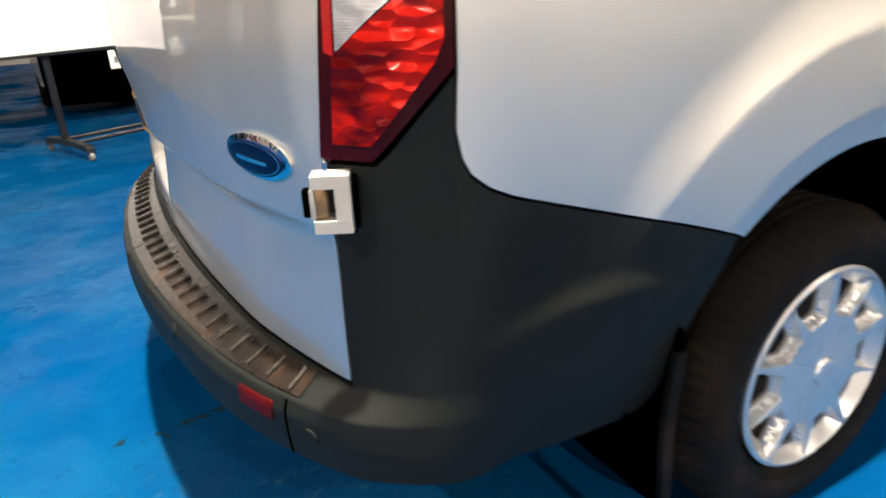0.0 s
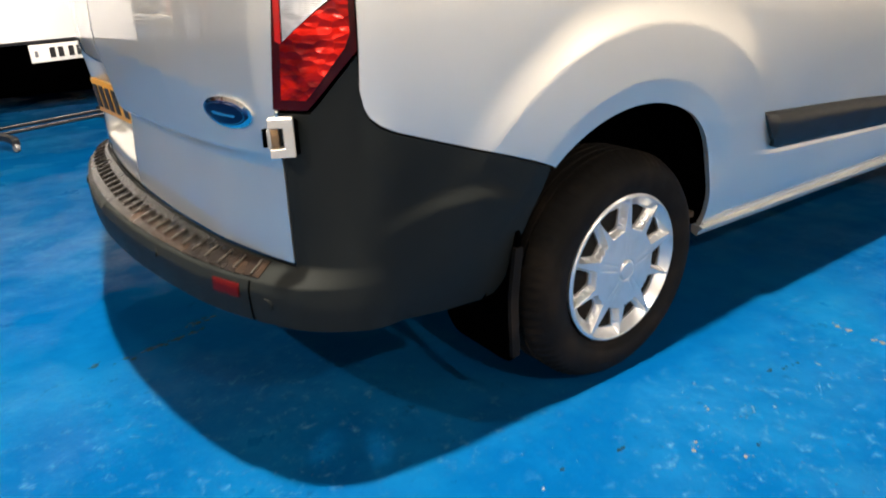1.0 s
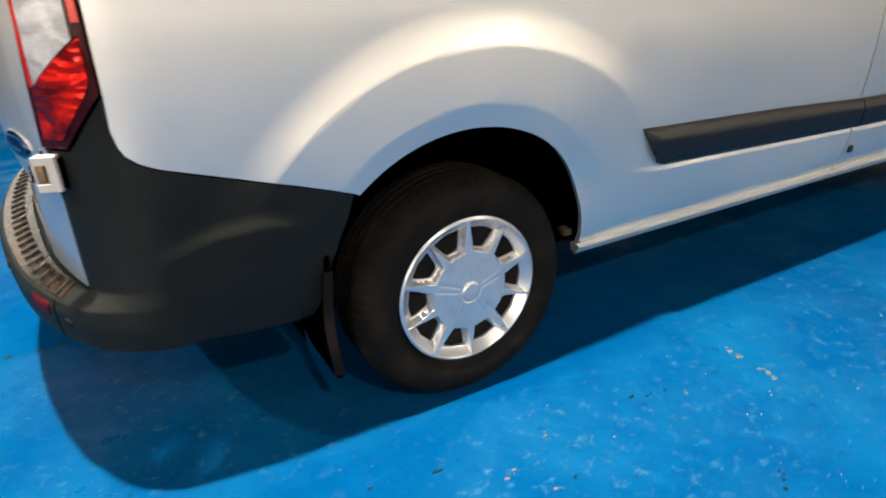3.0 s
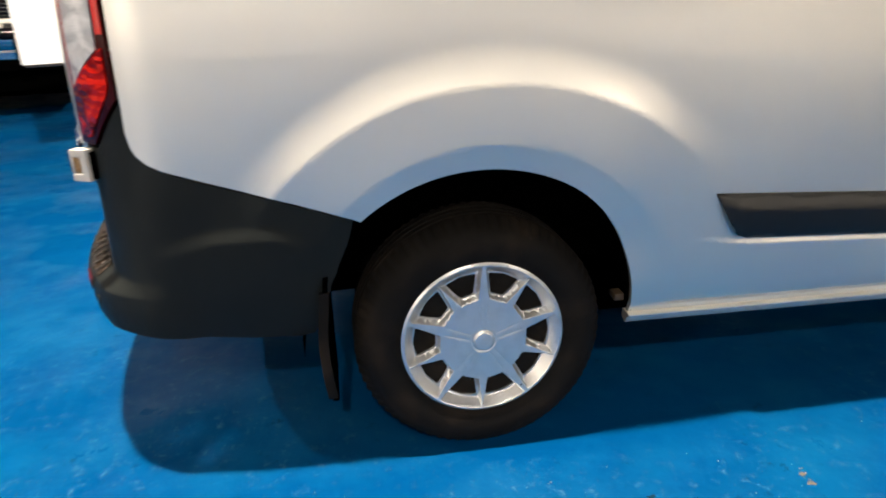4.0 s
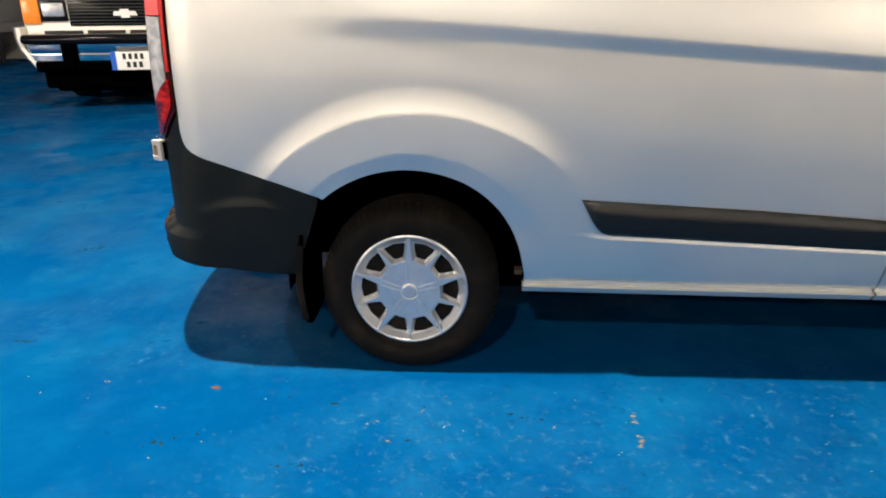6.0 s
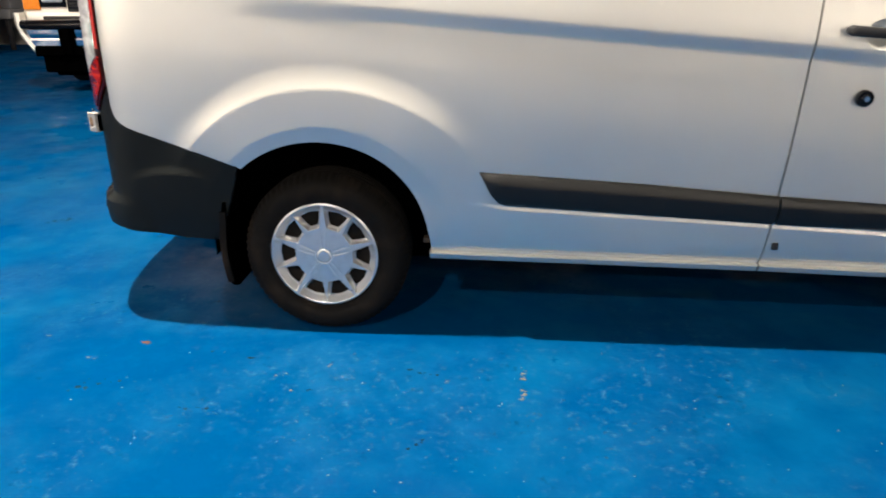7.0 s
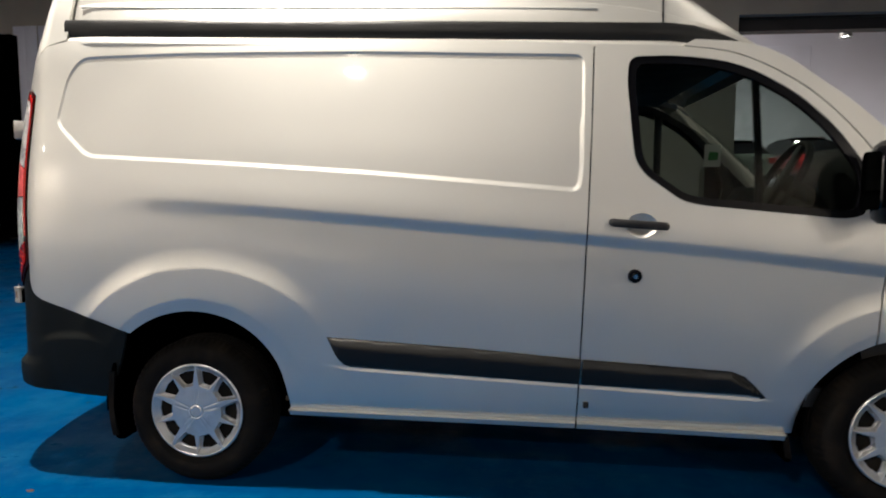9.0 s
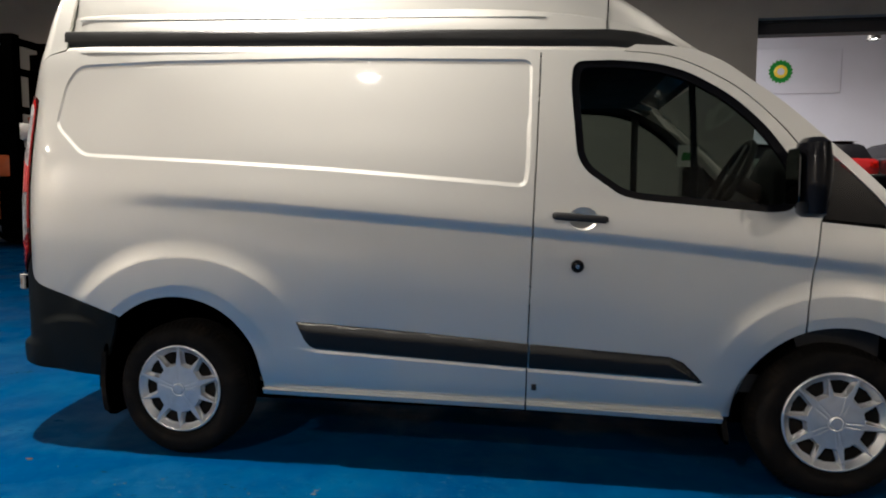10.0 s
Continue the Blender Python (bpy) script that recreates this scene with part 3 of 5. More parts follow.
    fade = step_up(start - 0.18, start + 0.26, u) * (1 - step_up(2.95, 3.3, u))
    up = 1 - step_up(0.0, 0.16, s)
    ridge = np.where(s >= 0, up, np.where(s > -wide, 1 - (1 + 0.75 * deep) * step_up(0, 1, -s / wide), -0.75 * deep * (1 - step_up(0, 0.30, -s - wide))))
    off = off - 0.007 * ridge * fade * on_side
    # recessed upper panel
    p = np.stack([u.ravel(), z.ravel()], 1)
    near = (p[:, 0] > -0.75) & (p[:, 0] < 1.8) & (p[:, 1] > 1.2)
    dist = np.zeros(len(p))
    if near.any():
        dist[near] = border_distance(PANEL, p[near]) * np.where(inside(PANEL, p[near]), 1, -1)
    off = off + 0.0068 * step_up(0.0, 1.0, dist / (0.012 + 0.012 * (1 - step_up(1.54, 1.64, z.ravel())))).reshape(u.shape) * (dist.reshape(u.shape) > 0)
    # arch flares
    off = off - flare(u, z, HUB_R, crest_rear, 0.088, 0.0125, 24) + arch_tuck(u, z, HUB_R, 0.503, 0.0085)
    off = off - flare(u, z, HUB_F, crest_front, 0.075, 0.013, 18) + arch_tuck(u, z, HUB_F, 0.445, 0.007)
    # lip under the moulding strip
    zs = np.interp(u, STRIP_FOOT[0], STRIP_FOOT[1])
    lip = (1 - step_up(zs - 0.012, zs + 0.004, z)) * step_up(0.28, 0.42, z) * step_up(0.52, 0.75, u) * (1 - step_up(2.36, 2.46, u))
    off = off - 0.005 * lip
    # pressed line above the sill
    off = off + 0.0045 * np.exp(-(((z - np.interp(u, [0.4, 2.5], [0.362, 0.340])) / 0.007) ** 2)) * step_up(0.46, 0.56, u) * (1 - step_up(2.35, 2.45, u))
    # rear doors: ridge over the badge, tucked in below it
    rear = 1 - step_up(-0.98, -0.90, u)
    z1 = 0.888 + 0.05 * (1 - step_up(u_at_y(0.9), u_at_y(0.2), u))
    tall = np.interp(-u, [-u_at_y(0.2), -u_at_y(0.55), -u_at_y(1.0)], [0.012, 0.034, 0.042])
    s1 = z - z1
    z2 = 0.776
    swell = np.where(s1 > 0, 1 - step_up(0.0, 0.6, s1), np.where(z > z2, 0.35 + 0.65 * np.clip((z - z2) / (z1 - z2), 0, 1), 0.35 - 0.55 * step_up(0, 0.022, z2 - z) + 0.2 * step_up(0.03, 0.18, z2 - z)))
    off = off - rear * tall * swell
    return np.stack([x + nx * off, y + ny * off, z + 0 * x], -1)


def proud(rise, base=None):
    """The same skin raised by some metres."""
    src = base or body

    def raised(u, z):
        u, z = np.asarray(u, float), np.asarray(z, float)
        e = 2e-4
        a = src(u + e, z) - src(u - e, z)
        b = src(u, z + e) - src(u, z - e)
        n = np.cross(a, b)
        n /= np.maximum(np.linalg.norm(n, axis=-1, keepdims=True), 1e-12)
        p = src(u, z)
        return p + rise * n
    return raised


LEDGE_Z, LEDGE, LEDGE_RISE = 0.513, 0.08, 0.032
RED_FOG = material("dark_red_reflector", (0.060, 0.0018, 0.0015), 0.5, spec=0.12, vary=0.2, scale=60)


# how far the step stands out from the body along the outline
STEP_OUT = eased_curve(np.array([(u_at_x(-0.62), 0.0), (u_at_x(-0.72), 0.001), (u_at_x(-0.80), 0.006), (u_at_y(0.13), 0.018), (u_at_y(0.2), 0.040), (u_at_y(0.31), 0.064), (u_at_y(0.40), 0.077), (u_at_y(0.6), 0.097), (u_at_y(0.8), 0.110), (u_at_y(1.03), 0.116)]), 8)


def bumper_skin(u, v):
    """Rear bumper: v runs up the face, over the step's tread and on up the corner."""
    u, v = np.asarray(u, float), np.asarray(v, float)
    t = np.clip((v - LEDGE_Z) / LEDGE, 0, 1)
    z = np.where(v < LEDGE_Z, v, np.where(v < LEDGE_Z + LEDGE, LEDGE_Z + LEDGE_RISE * t, v - LEDGE + LEDGE_RISE))
    out = np.interp(-u, -STEP_OUT[:, 0], STEP_OUT[:, 1])
    e = out * (1 - t)
    # rounded outer edge and tucked lower face
    e = e - 0.006 * step_up(0.49, LEDGE_Z, v) * (1 - t) * step_up(0.02, 0.06, out)
    e = e - 0.05 * np.maximum(0.47 - v, 0) ** 1.5 * 8
    side = step_up(-0.78, -0.60, u) * (1 - step_up(-0.50, -0.36, u))
    e = e + 0.010 * side * (1 - step_up(0.60, 0.645, z - 0.04 * side)) * step_up(0.42, 0.60, z)
    x, y, nx, ny = plan(u)
    p = body(u, np.maximum(z, 0.30))
    p = np.stack([p[..., 0] - nx * e, p[..., 1] - ny * e, z], -1)
    return p


def up_v(z):
    return z + LEDGE - LEDGE_RISE


U_DOOR = u_at_y(0.187)
U_MID = u_at_y(MID - 0.0005)
U_LIGHT = u_at_x(-0.765)


def arch(hub, r, a0, a1, n=40, squeeze=None):
    pts = []
    for k in range(n + 1):
        a = a0 + (a1 - a0) * k / n
        q = r - (0.034 * float(step_up(-65, -5, -a)) if squeeze or (squeeze is None and r == ARCH_R) else 0)
        pts.append((hub[0] + q * math.cos(radians(a)), hub[1] + q * math.sin(radians(a))))
    return pts


def seam_x(z):
    return float(np.interp(z, [0.3, 0.62, 1.07, 1.53, 1.95], [1.656, 1.664, 1.679, 1.694, 1.704]))


VAN = tagged(empty("van", pose(0, 0, 0)), "silver high-roof panel van with dark grey plastic bumpers", "van")


def fine_rows():
    """Finer rows of points that follow the arch flares, the crease and the panel's edge."""
    rows = []
    for hub, r0, r1 in ((HUB_R, 0.488, 0.516), (HUB_F, 0.432, 0.458), (HUB_R, 0.615, 0.77), (HUB_F, 0.52, 0.62)):
        for r in np.arange(r0, r1, 0.0055):
            a = np.radians(np.arange(8, 176, 0.9))
            rows.append(np.stack([hub[0] + r * np.cos(a), hub[1] + r * np.sin(a)], 1))
    x = np.arange(-0.42, 3.0, 0.014)
    zc = np.interp(x, CREASE[:, 0], CREASE[:, 1])
    for s in np.linspace(0.012, -0.066, 13):
        rows.append(np.stack([x, zc + s], 1))
    ring = resampled(PANEL, 0.012)
    along = np.roll(ring, -1, 0) - np.roll(ring, 1, 0)
    inwards = np.stack([-along[:, 1], along[:, 0]], 1)
    inwards /= np.linalg.norm(inwards, axis=1, keepdims=True)
    if not inside(PANEL, ring[:1] + 0.01 * inwards[:1])[0]:
        inwards = -inwards
    for d in np.linspace(-0.006, 0.03, 8):
        rows.append(ring + d * inwards)
    x = np.arange(0.5, 2.48, 0.014)
    zs = np.interp(x, STRIP_FOOT[0], STRIP_FOOT[1])
    for s in np.linspace(-0.02, 0.010, 7):
        rows.append(np.stack([x, zs + s], 1))
    for s in np.linspace(-0.018, 0.018, 9):
        rows.append(np.stack([x, np.interp(x, [0.4, 2.5], [0.362, 0.340]) + s], 1))
    p = np.concatenate(rows)
    # no two points too close
    seen, keep = set(), []
    for k, c in enumerate(np.floor(p / 0.0045).astype(int).tolist()):
        if tuple(c) not in seen:
            seen.add(tuple(c))
            keep.append(k)
    return p[keep]


def both(name, outline, place, mat, gap=0.012, holes=(), lip=0.015, label="", parent=None, far=True, extra=None):
    """A panel on the camera's side and its coarser twin on the far side."""
    ob = part(name, sheet(outline, place, gap, holes, lip, centre=INNER, extra=extra), mat, parent or VAN, label)
    if far:
        part(name, sheet(outline, place, max(gap, 0.03), holes, lip, centre=INNER, flip_y=MID), mat, VAN, label)
    return ob


HEM = [(U_LIGHT, 0.90), (U_LIGHT + 0.006, 0.868), (U_LIGHT + 0.016, 0.849), (-0.732, 0.832), (-0.70, 0.817), (-0.636, 0.796), (-0.521, 0.758), (-0.438, 0.7325), (-0.35, 0.702), (-0.302, 0.683)]
# side panel from the tail light to the door
arch_rear = arch(HUB_R, ARCH_R, 130.5, 12, 60)
side_outline = [(U_LIGHT + 0.014, 1.72), (U_LIGHT + 0.004, 0.967)] + [(u + 0.0006, z + 0.0008) for u, z in HEM] + arch_rear + [(0.418, 0.38), (0.416, 0.335), (seam_x(0.335) - 0.003, 0.335)]
side_outline += [(seam_x(z) - 0.003, z) for z in (0.62, 1.07, 1.53, 1.90)] + [(1.3, 1.922), (0.4, 1.952), (-0.3, 1.967), (-0.58, 1.962), (-0.70, 1.94), (u_at_x(-0.80), 1.89), (u_at_y(0.17), 1.86), (u_at_y(0.187) + 0.006, 1.80), (U_DOOR + 0.03, 1.752), (U_LIGHT - 0.03, 1.745)]
FINE = fine_rows()
both("side_panel", side_outline, body, PAINT, 0.013, extra=FINE, label="silver painted side panel with flared wheel arch")

# driver's door
WINDOW = rounded([(1.842, 1.845), (1.832, 1.747), (1.862, 1.436), (1.90, 1.372), (2.045, 1.268), (2.12, 1.250), (2.66, 1.200), (2.735, 1.215), (2.752, 1.33), (2.723, 1.415), (2.618, 1.562), (2.482, 1.688), (2.323, 1.783), (2.20, 1.824), (2.026, 1.846)], 0.07, 5)
arch_front = arch(HUB_F, ARCH_F, 182, 110.5, 40)
door_outline = [(seam_x(z) + 0.003, z) for z in (1.90, 1.53, 1.07, 0.62, 0.335)] + [(2.10, 0.325), (2.525, 0.318)] + arch_front + [(2.797, 0.82), (2.818, 1.0), (2.832, 1.168)] + eased_curve(np.array([(2.84, 1.19), (2.80, 1.36), (2.76, 1.45), (2.66, 1.575), (2.52, 1.705), (2.36, 1.803), (2.22, 1.857), (2.05, 1.882)]), 6).tolist()
CUP_HOLE = [(1.893 + 0.0605 * math.cos(a), 1.17 + 0.0485 * math.sin(a)) for a in np.linspace(0, 2 * math.pi, 40, endpoint=False)]
driver_door = both("door", door_outline, body, PAINT, 0.013, holes=[WINDOW, CUP_HOLE], extra=FINE, label="silver front door with a black pull handle")
INSET = rounded([(1.875, 1.815), (1.865, 1.747), (1.893, 1.448), (1.922, 1.392), (2.055, 1.297), (2.125, 1.280), (2.655, 1.231), (2.70, 1.240), (2.715, 1.325), (2.692, 1.400), (2.592, 1.542), (2.465, 1.660), (2.31, 1.752), (2.19, 1.793), (2.026, 1.815)], 0.07, 5)
both("window_frame", WINDOW, proud(-0.004), GLOSS_BLACK, 0.02, holes=[INSET], lip=0.02, label="black window surround", parent=driver_door)
both("window_pane", INSET, proud(-0.014), GLASS, 0.05, lip=0.0, label="dark tinted door glass", parent=driver_door)
part("window_bar", sheet([(2.335, 1.215), (2.36, 1.215), (2.345, 1.80), (2.32, 1.80)], proud(-0.02), 0.03, lip=0.02, centre=INNER), GLOSS_BLACK, driver_door)

# pull handle with its cup, lock and bolt
cup = part("handle_cup", sheet([(1.893 + 0.062 * math.cos(a), 1.17 + 0.05 * math.sin(a)) for a in np.linspace(0, 2 * math.pi, 32, endpoint=False)],
      lambda u, z: proud(0.0005)(u, z) + np.stack([0 * u, 0.030 * (1 - np.clip(((u - 1.893) / 0.062) ** 2 + ((z - 1.17) / 0.05) ** 2, 0, 1)), 0 * u], -1), 0.008, lip=0.004, centre=INNER), PAINT, driver_door)
hx = 1.762 + 0.234 * (0.5 - 0.5 * np.cos(np.linspace(0.0, math.pi, 26)))
handle_rows = []
for x in hx:
    end = max(0.12, min(1.0, (x - 1.758) / 0.016, (2.0 - x) / 0.016)) ** 0.5
    bow = 0.020 * math.sin(math.pi * (x - 1.762) / 0.234) ** 0.4 if 1.762 < x < 1.996 else 0.0
    handle_rows.append([(x, 0.022 - bow + 0.011 * end * math.copysign(abs(math.cos(a)) ** 0.6, math.cos(a)), 1.183 - 0.07 * (x - 1.762) + 0.0165 * end * math.copysign(abs(math.sin(a)) ** 0.6, math.sin(a))) for a in np.linspace(0, 2 * math.pi, 16, endpoint=False)])
part("handle", loft(handle_rows, True), TRIM, driver_door, "black plastic pull handle")
lock = part("lock_ring", lathe([(0.001, -0.010), (0.012, -0.010), (0.016, -0.006), (0.025, -0.006), (0.028, 0.0), (0.028, 0.02)], 28, "y", (1.872, 0.035, 0.966)), GLOSS_BLACK, driver_door, "black security lock on the door skin")
part("lock_core", lathe([(0.001, -0.013), (0.009, -0.013), (0.010, -0.008)], 20, "y", (1.872, 0.035, 0.966)), CHROME, lock)
part("bolt", block((1.682, 0.072, 0.405), (1.704, 0.095, 0.432), 0.003), TRIM, driver_door)

# moulding strip
STRIP = [(0.598, 0.682), (0.64, 0.605), (0.672, 0.565), (0.70, 0.556), (1.661, 0.510), (1.668, 0.616), (1.2, 0.650)]
def strip_skin(u, z):
    top = np.interp(u, [0.598, 1.2, 1.668, 2.264, 2.41], [0.682, 0.650, 0.617, 0.582, 0.475])
    low = np.interp(u, [0.60, 0.70, 1.665, 2.335, 2.41], [0.60, 0.556, 0.510, 0.487, 0.472])
    t = np.clip((z - low) / np.maximum(top - low, 1e-3), 0, 1)
    swell = 0.012 + 0.012 * np.sqrt(np.clip(1 - (2 * t - 1) ** 4, 0, 1)) - 0.010 * step_up(0.62, 0.98, t)
    end = np.clip(np.minimum((u - 0.592) / 0.06, (2.42 - u) / 0.06), 0.15, 1)
    p = body(u, z)
    p[..., 1] -= swell * end
    return p


both("side_moulding", STRIP, strip_skin, PLASTIC_STRIP, 0.012, lip=0.025, label="dark grey rubbing strip")
part("door_moulding", sheet([(1.674, 0.616), (1.670, 0.509), (2.335, 0.488), (2.405, 0.476), (2.36, 0.525), (2.32, 0.562), (2.264, 0.583)], strip_skin, 0.012, lip=0.025, centre=INNER), PLASTIC_STRIP, driver_door, "dark grey rubbing strip on the door")

# sills: a bright rolled edge along the bottom
for x0, x1, z0, z1 in ((0.412, 1.652, 0.343, 0.332), (1.660, 2.50, 0.332, 0.315)):
    edge = [(0.108, 0.004), (0.099, 0.003), (0.094, 0.000), (0.0937, -0.004), (0.097, -0.007), (0.103, -0.009), (0.110, -0.024), (0.113, -0.028), (0.118, -0.029), (0.135, -0.020), (0.135, 0.004)]
    secs = [[(x, y, z0 + (z1 - z0) * (x - x0) / (x1 - x0) + dz) for y, dz in edge] for x in np.linspace(x0, x1, 12)]
    part("sill", loft(secs, True), PAINT, VAN, "rolled silver sill edge")
    part("sill", loft([[(x, 2 * MID - y, z) for x, y, z in s] for s in secs], True), PAINT, VAN, "rolled silver sill edge")

# front wing, black corner panel by the mirror, pillar
wing_outline = [(2.838, 1.166), (2.824, 1.0), (2.803, 0.82)] + arch(HUB_F, ARCH_F, 109.3, -4, 40) + [(3.75, 0.36), (3.82, 0.60), (3.78, 0.80), (3.62, 0.96), (3.4, 1.06), (3.12, 1.135)]
both("wing", wing_outline, body, PAINT, 0.013, extra=FINE, label="silver front wing")
both("quarter_trim", [(2.845, 1.185), (2.80, 1.365), (2.765, 1.455), (2.80, 1.50), (3.02, 1.285), (3.13, 1.15), (2.85, 1.178)], proud(-0.008), GLOSS_BLACK, 0.02, label="black corner trim by the mirror")
both("pillar", eased_curve(np.array([(2.05, 1.886), (2.22, 1.861), (2.362, 1.807), (2.523, 1.709), (2.663, 1.579), (2.768, 1.454)]), 6).tolist() + [(2.806, 1.502), (3.02, 1.290), (3.14, 1.155)] + eased_curve(np.array([(3.16, 1.20), (3.02, 1.345), (2.86, 1.495), (2.697, 1.645), (2.557, 1.752), (2.44, 1.835), (2.30, 1.89), (2.1, 1.91)]), 5).tolist(), body, PAINT, 0.012, label="silver windscreen pillar")


# ---- tail lights ----
def light_edge(z, t):
    """u across the light: t from 0 at its inner edge to 1 at the outer."""
    inner = np.interp(z, [0.86, 1.04, 1.4, 1.74], [u_at_y(0.192), u_at_y(0.168), u_at_y(0.150), u_at_y(0.128)])
    outer = np.interp(z, [0.86, 1.0, 1.5, 1.74], [U_LIGHT, U_LIGHT, U_LIGHT + 0.004, U_LIGHT + 0.004])
    return float(inner + (outer - inner) * t)


def across(*zt):
    return [(light_edge(z, t), z) for z, t in zt]


tail = both("tail_light", across((0.868, 0.0), (0.868, 0.42), (0.885, 0.52), (0.972, 1.0), (1.30, 1.0), (1.66, 1.0), (1.712, 0.93), (1.742, 0.55), (1.745, 0.1), (1.73, 0.0), (1.4, 0.0), (1.1, 0.0)), proud(0.006), RED_DEEP, 0.012, lip=0.03, label="tall wraparound rear lamp in red and clear plastic")
both("red_lens", across((0.887, 0.12), (0.887, 0.42), (0.905, 0.52), (0.978, 0.87), (1.0, 0.93), (1.074, 0.93), (1.0425, 0.60), (0.985, 0.11)), proud(0.010), RED_LENS, 0.008, lip=0.006, parent=tail, label="bright red stop lamp lens")
both("clear_lens", across((0.990, 0.15), (1.046, 0.60), (1.071, 0.84), (1.27, 0.84), (1.27, 0.14)), proud(0.010), CLEAR_LENS, 0.008, lip=0.006, parent=tail, label="ribbed clear reversing lens")
both("inner_strip", across((0.99, 0.04), (0.985, 0.12), (1.70, 0.12), (1.71, 0.04)), proud(0.008), RED_EDGE, 0.012, lip=0.004, parent=tail, label="thin red edge strip")
both("outer_strip", across((1.10, 0.89), (1.10, 0.99), (1.65, 0.99), (1.70, 0.92), (1.725, 0.6), (1.715, 0.56), (1.685, 0.84), (1.64, 0.89)), proud(0.009), RED_EDGE, 0.012, lip=0.004, parent=tail, label="red edge strip")
both("pink_lens", across((1.275, 0.14), (1.275, 0.86), (1.395, 0.86), (1.43, 0.14)), proud(0.0095), PINK_LENS, 0.012, lip=0.005, parent=tail, label="pale red upper lens")
both("upper_lens", across((1.435, 0.14), (1.40, 0.86), (1.62, 0.86), (1.68, 0.8), (1.70, 0.5), (1.70, 0.14)), proud(0.0095), CLEAR_LENS, 0.012, lip=0.005, parent=tail, label="clear upper lens")
# ---- rear bumper with its tread ----
bump_top = [(u - 0.0012, z - 0.0034) for u, z in HEM[::-1]] + [(U_LIGHT, 0.962)]
bump_light = [(light_edge(0.90, 0.52), 0.876), (light_edge(0.88, 0.42), 0.860), (U_DOOR, 0.860)]
lower = [(U_MID, 0.42), (u_at_y(0.4), 0.42), (u_at_y(0.2), 0.418), (u_at_x(-0.80), 0.41), (-0.72, 0.395), (-0.57, 0.374), (-0.45, 0.364), (-0.415, 0.372), (-0.400, 0.40), (-0.390, 0.44), (-0.367, 0.50), (-0.346, 0.558), (-0.318, 0.625)]
bumper_outline = [(u, up_v(z)) for u, z in bump_top + bump_light] + [(U_DOOR, LEDGE_Z + LEDGE), (U_MID, LEDGE_Z + LEDGE)] + [(u, z if z < LEDGE_Z else up_v(z)) for u, z in lower]
bumper = both("rear_bumper", bumper_outline, bumper_skin, PLASTIC, 0.012, lip=0.02, label="dark grey plastic rear bumper and corner")
PAD_U = u_at_y(0.255)
both("step_pad", [(PAD_U, LEDGE_Z + 0.010), (PAD_U, LEDGE_Z + LEDGE - 0.008), (U_MID, LEDGE_Z + LEDGE - 0.008), (U_MID, LEDGE_Z + 0.010)], proud(0.003, bumper_skin), PLASTIC_WORN_SHEEN, 0.02, lip=0.003, parent=bumper, label="worn brown-grey bumper tread, warm reflections painted into the brown")
slat_bm = None
# worn ribs, coloured paler to carry their glints
SLAT = material("worn_glint_slat", (0.036, 0.031, 0.026), 0.20, vary=0.4, scale=60, spec=0.7)
for side in (1, -1):
    for k in range(15):
        u = PAD_U - 0.022 - k * 0.0515
        if u < U_MID + 0.01:
            break
        a = proud(0.006, bumper_skin)(np.array([u, u]), np.array([LEDGE_Z + 0.014, LEDGE_Z + LEDGE - 0.012]))
        d = Vector(a[1] - a[0])
        if slat_bm is None:
            slat_bm = block((-d.length / 2, -0.0026, -0.003), (d.length / 2, 0.0026, 0.003), 0.0015, 1)
            slat_me = bpy.data.meshes.new("slat")
            slat_bm.to_mesh(slat_me)
            slat_me.materials.append(SLAT)
        s = part("slat", slat_me, SHADE_BLACK, bumper)
        c = Vector((a[0] + a[1]) / 2)
        yaw, dip = math.atan2(d.y, d.x), math.atan2(d.z, math.hypot(d.x, d.y))
        m = Matrix.Translation(c) @ Euler((0, -dip, yaw)).to_matrix().to_4x4()
        if side < 0:
            m = Matrix.Translation((c.x, 2 * MID - c.y, c.z)) @ Euler((0, -dip, -yaw)).to_matrix().to_4x4()
        s.matrix_basis = m
fog_at = lambda y0, y1, z0, z1: [(u_at_y(y0), z0), (u_at_y(y1), z0), (u_at_y(y1), z1), (u_at_y(y0), z1)]
both("fog_reflector", fog_at(0.300, 0.374, 0.470, 0.500), proud(0.003, bumper_skin), RED_FOG, 0.015, lip=0.006, parent=bumper, label="dark red rear reflector")
both("bumper_seam", fog_at(0.272, 0.276, 0.42, 0.511), proud(0.0012, bumper_skin), SHADE_BLACK, 0.02, lip=0.001, parent=bumper)
for y, z in ((0.232, 0.466), (0.62, 0.492)):
    for flip in (None, MID):
        ring = [(u_at_y(y) + 0.013 * math.cos(a), z + 0.013 * math.sin(a)) for a in np.linspace(0, 2 * math.pi, 20, endpoint=False)]
        sens = part("parking_sensor", sheet(ring, proud(0.003, bumper_skin), 0.006, lip=0.004, centre=INNER, flip_y=flip), PLASTIC, bumper)

# ---- rear doors ----
RDOOR = [(U_DOOR - 0.005, 0.553), (U_DOOR - 0.005, 0.87), (light_edge(1.04, 0) - 0.007, 1.04), (light_edge(1.4, 0) - 0.007, 1.4), (light_edge(1.74, 0) - 0.007, 1.76), (u_at_y(0.15), 1.84), (u_at_y(0.22), 1.90), (u_at_y(0.32), 1.92), (U_MID + 0.004, 1.93), (U_MID + 0.004, 0.553)]
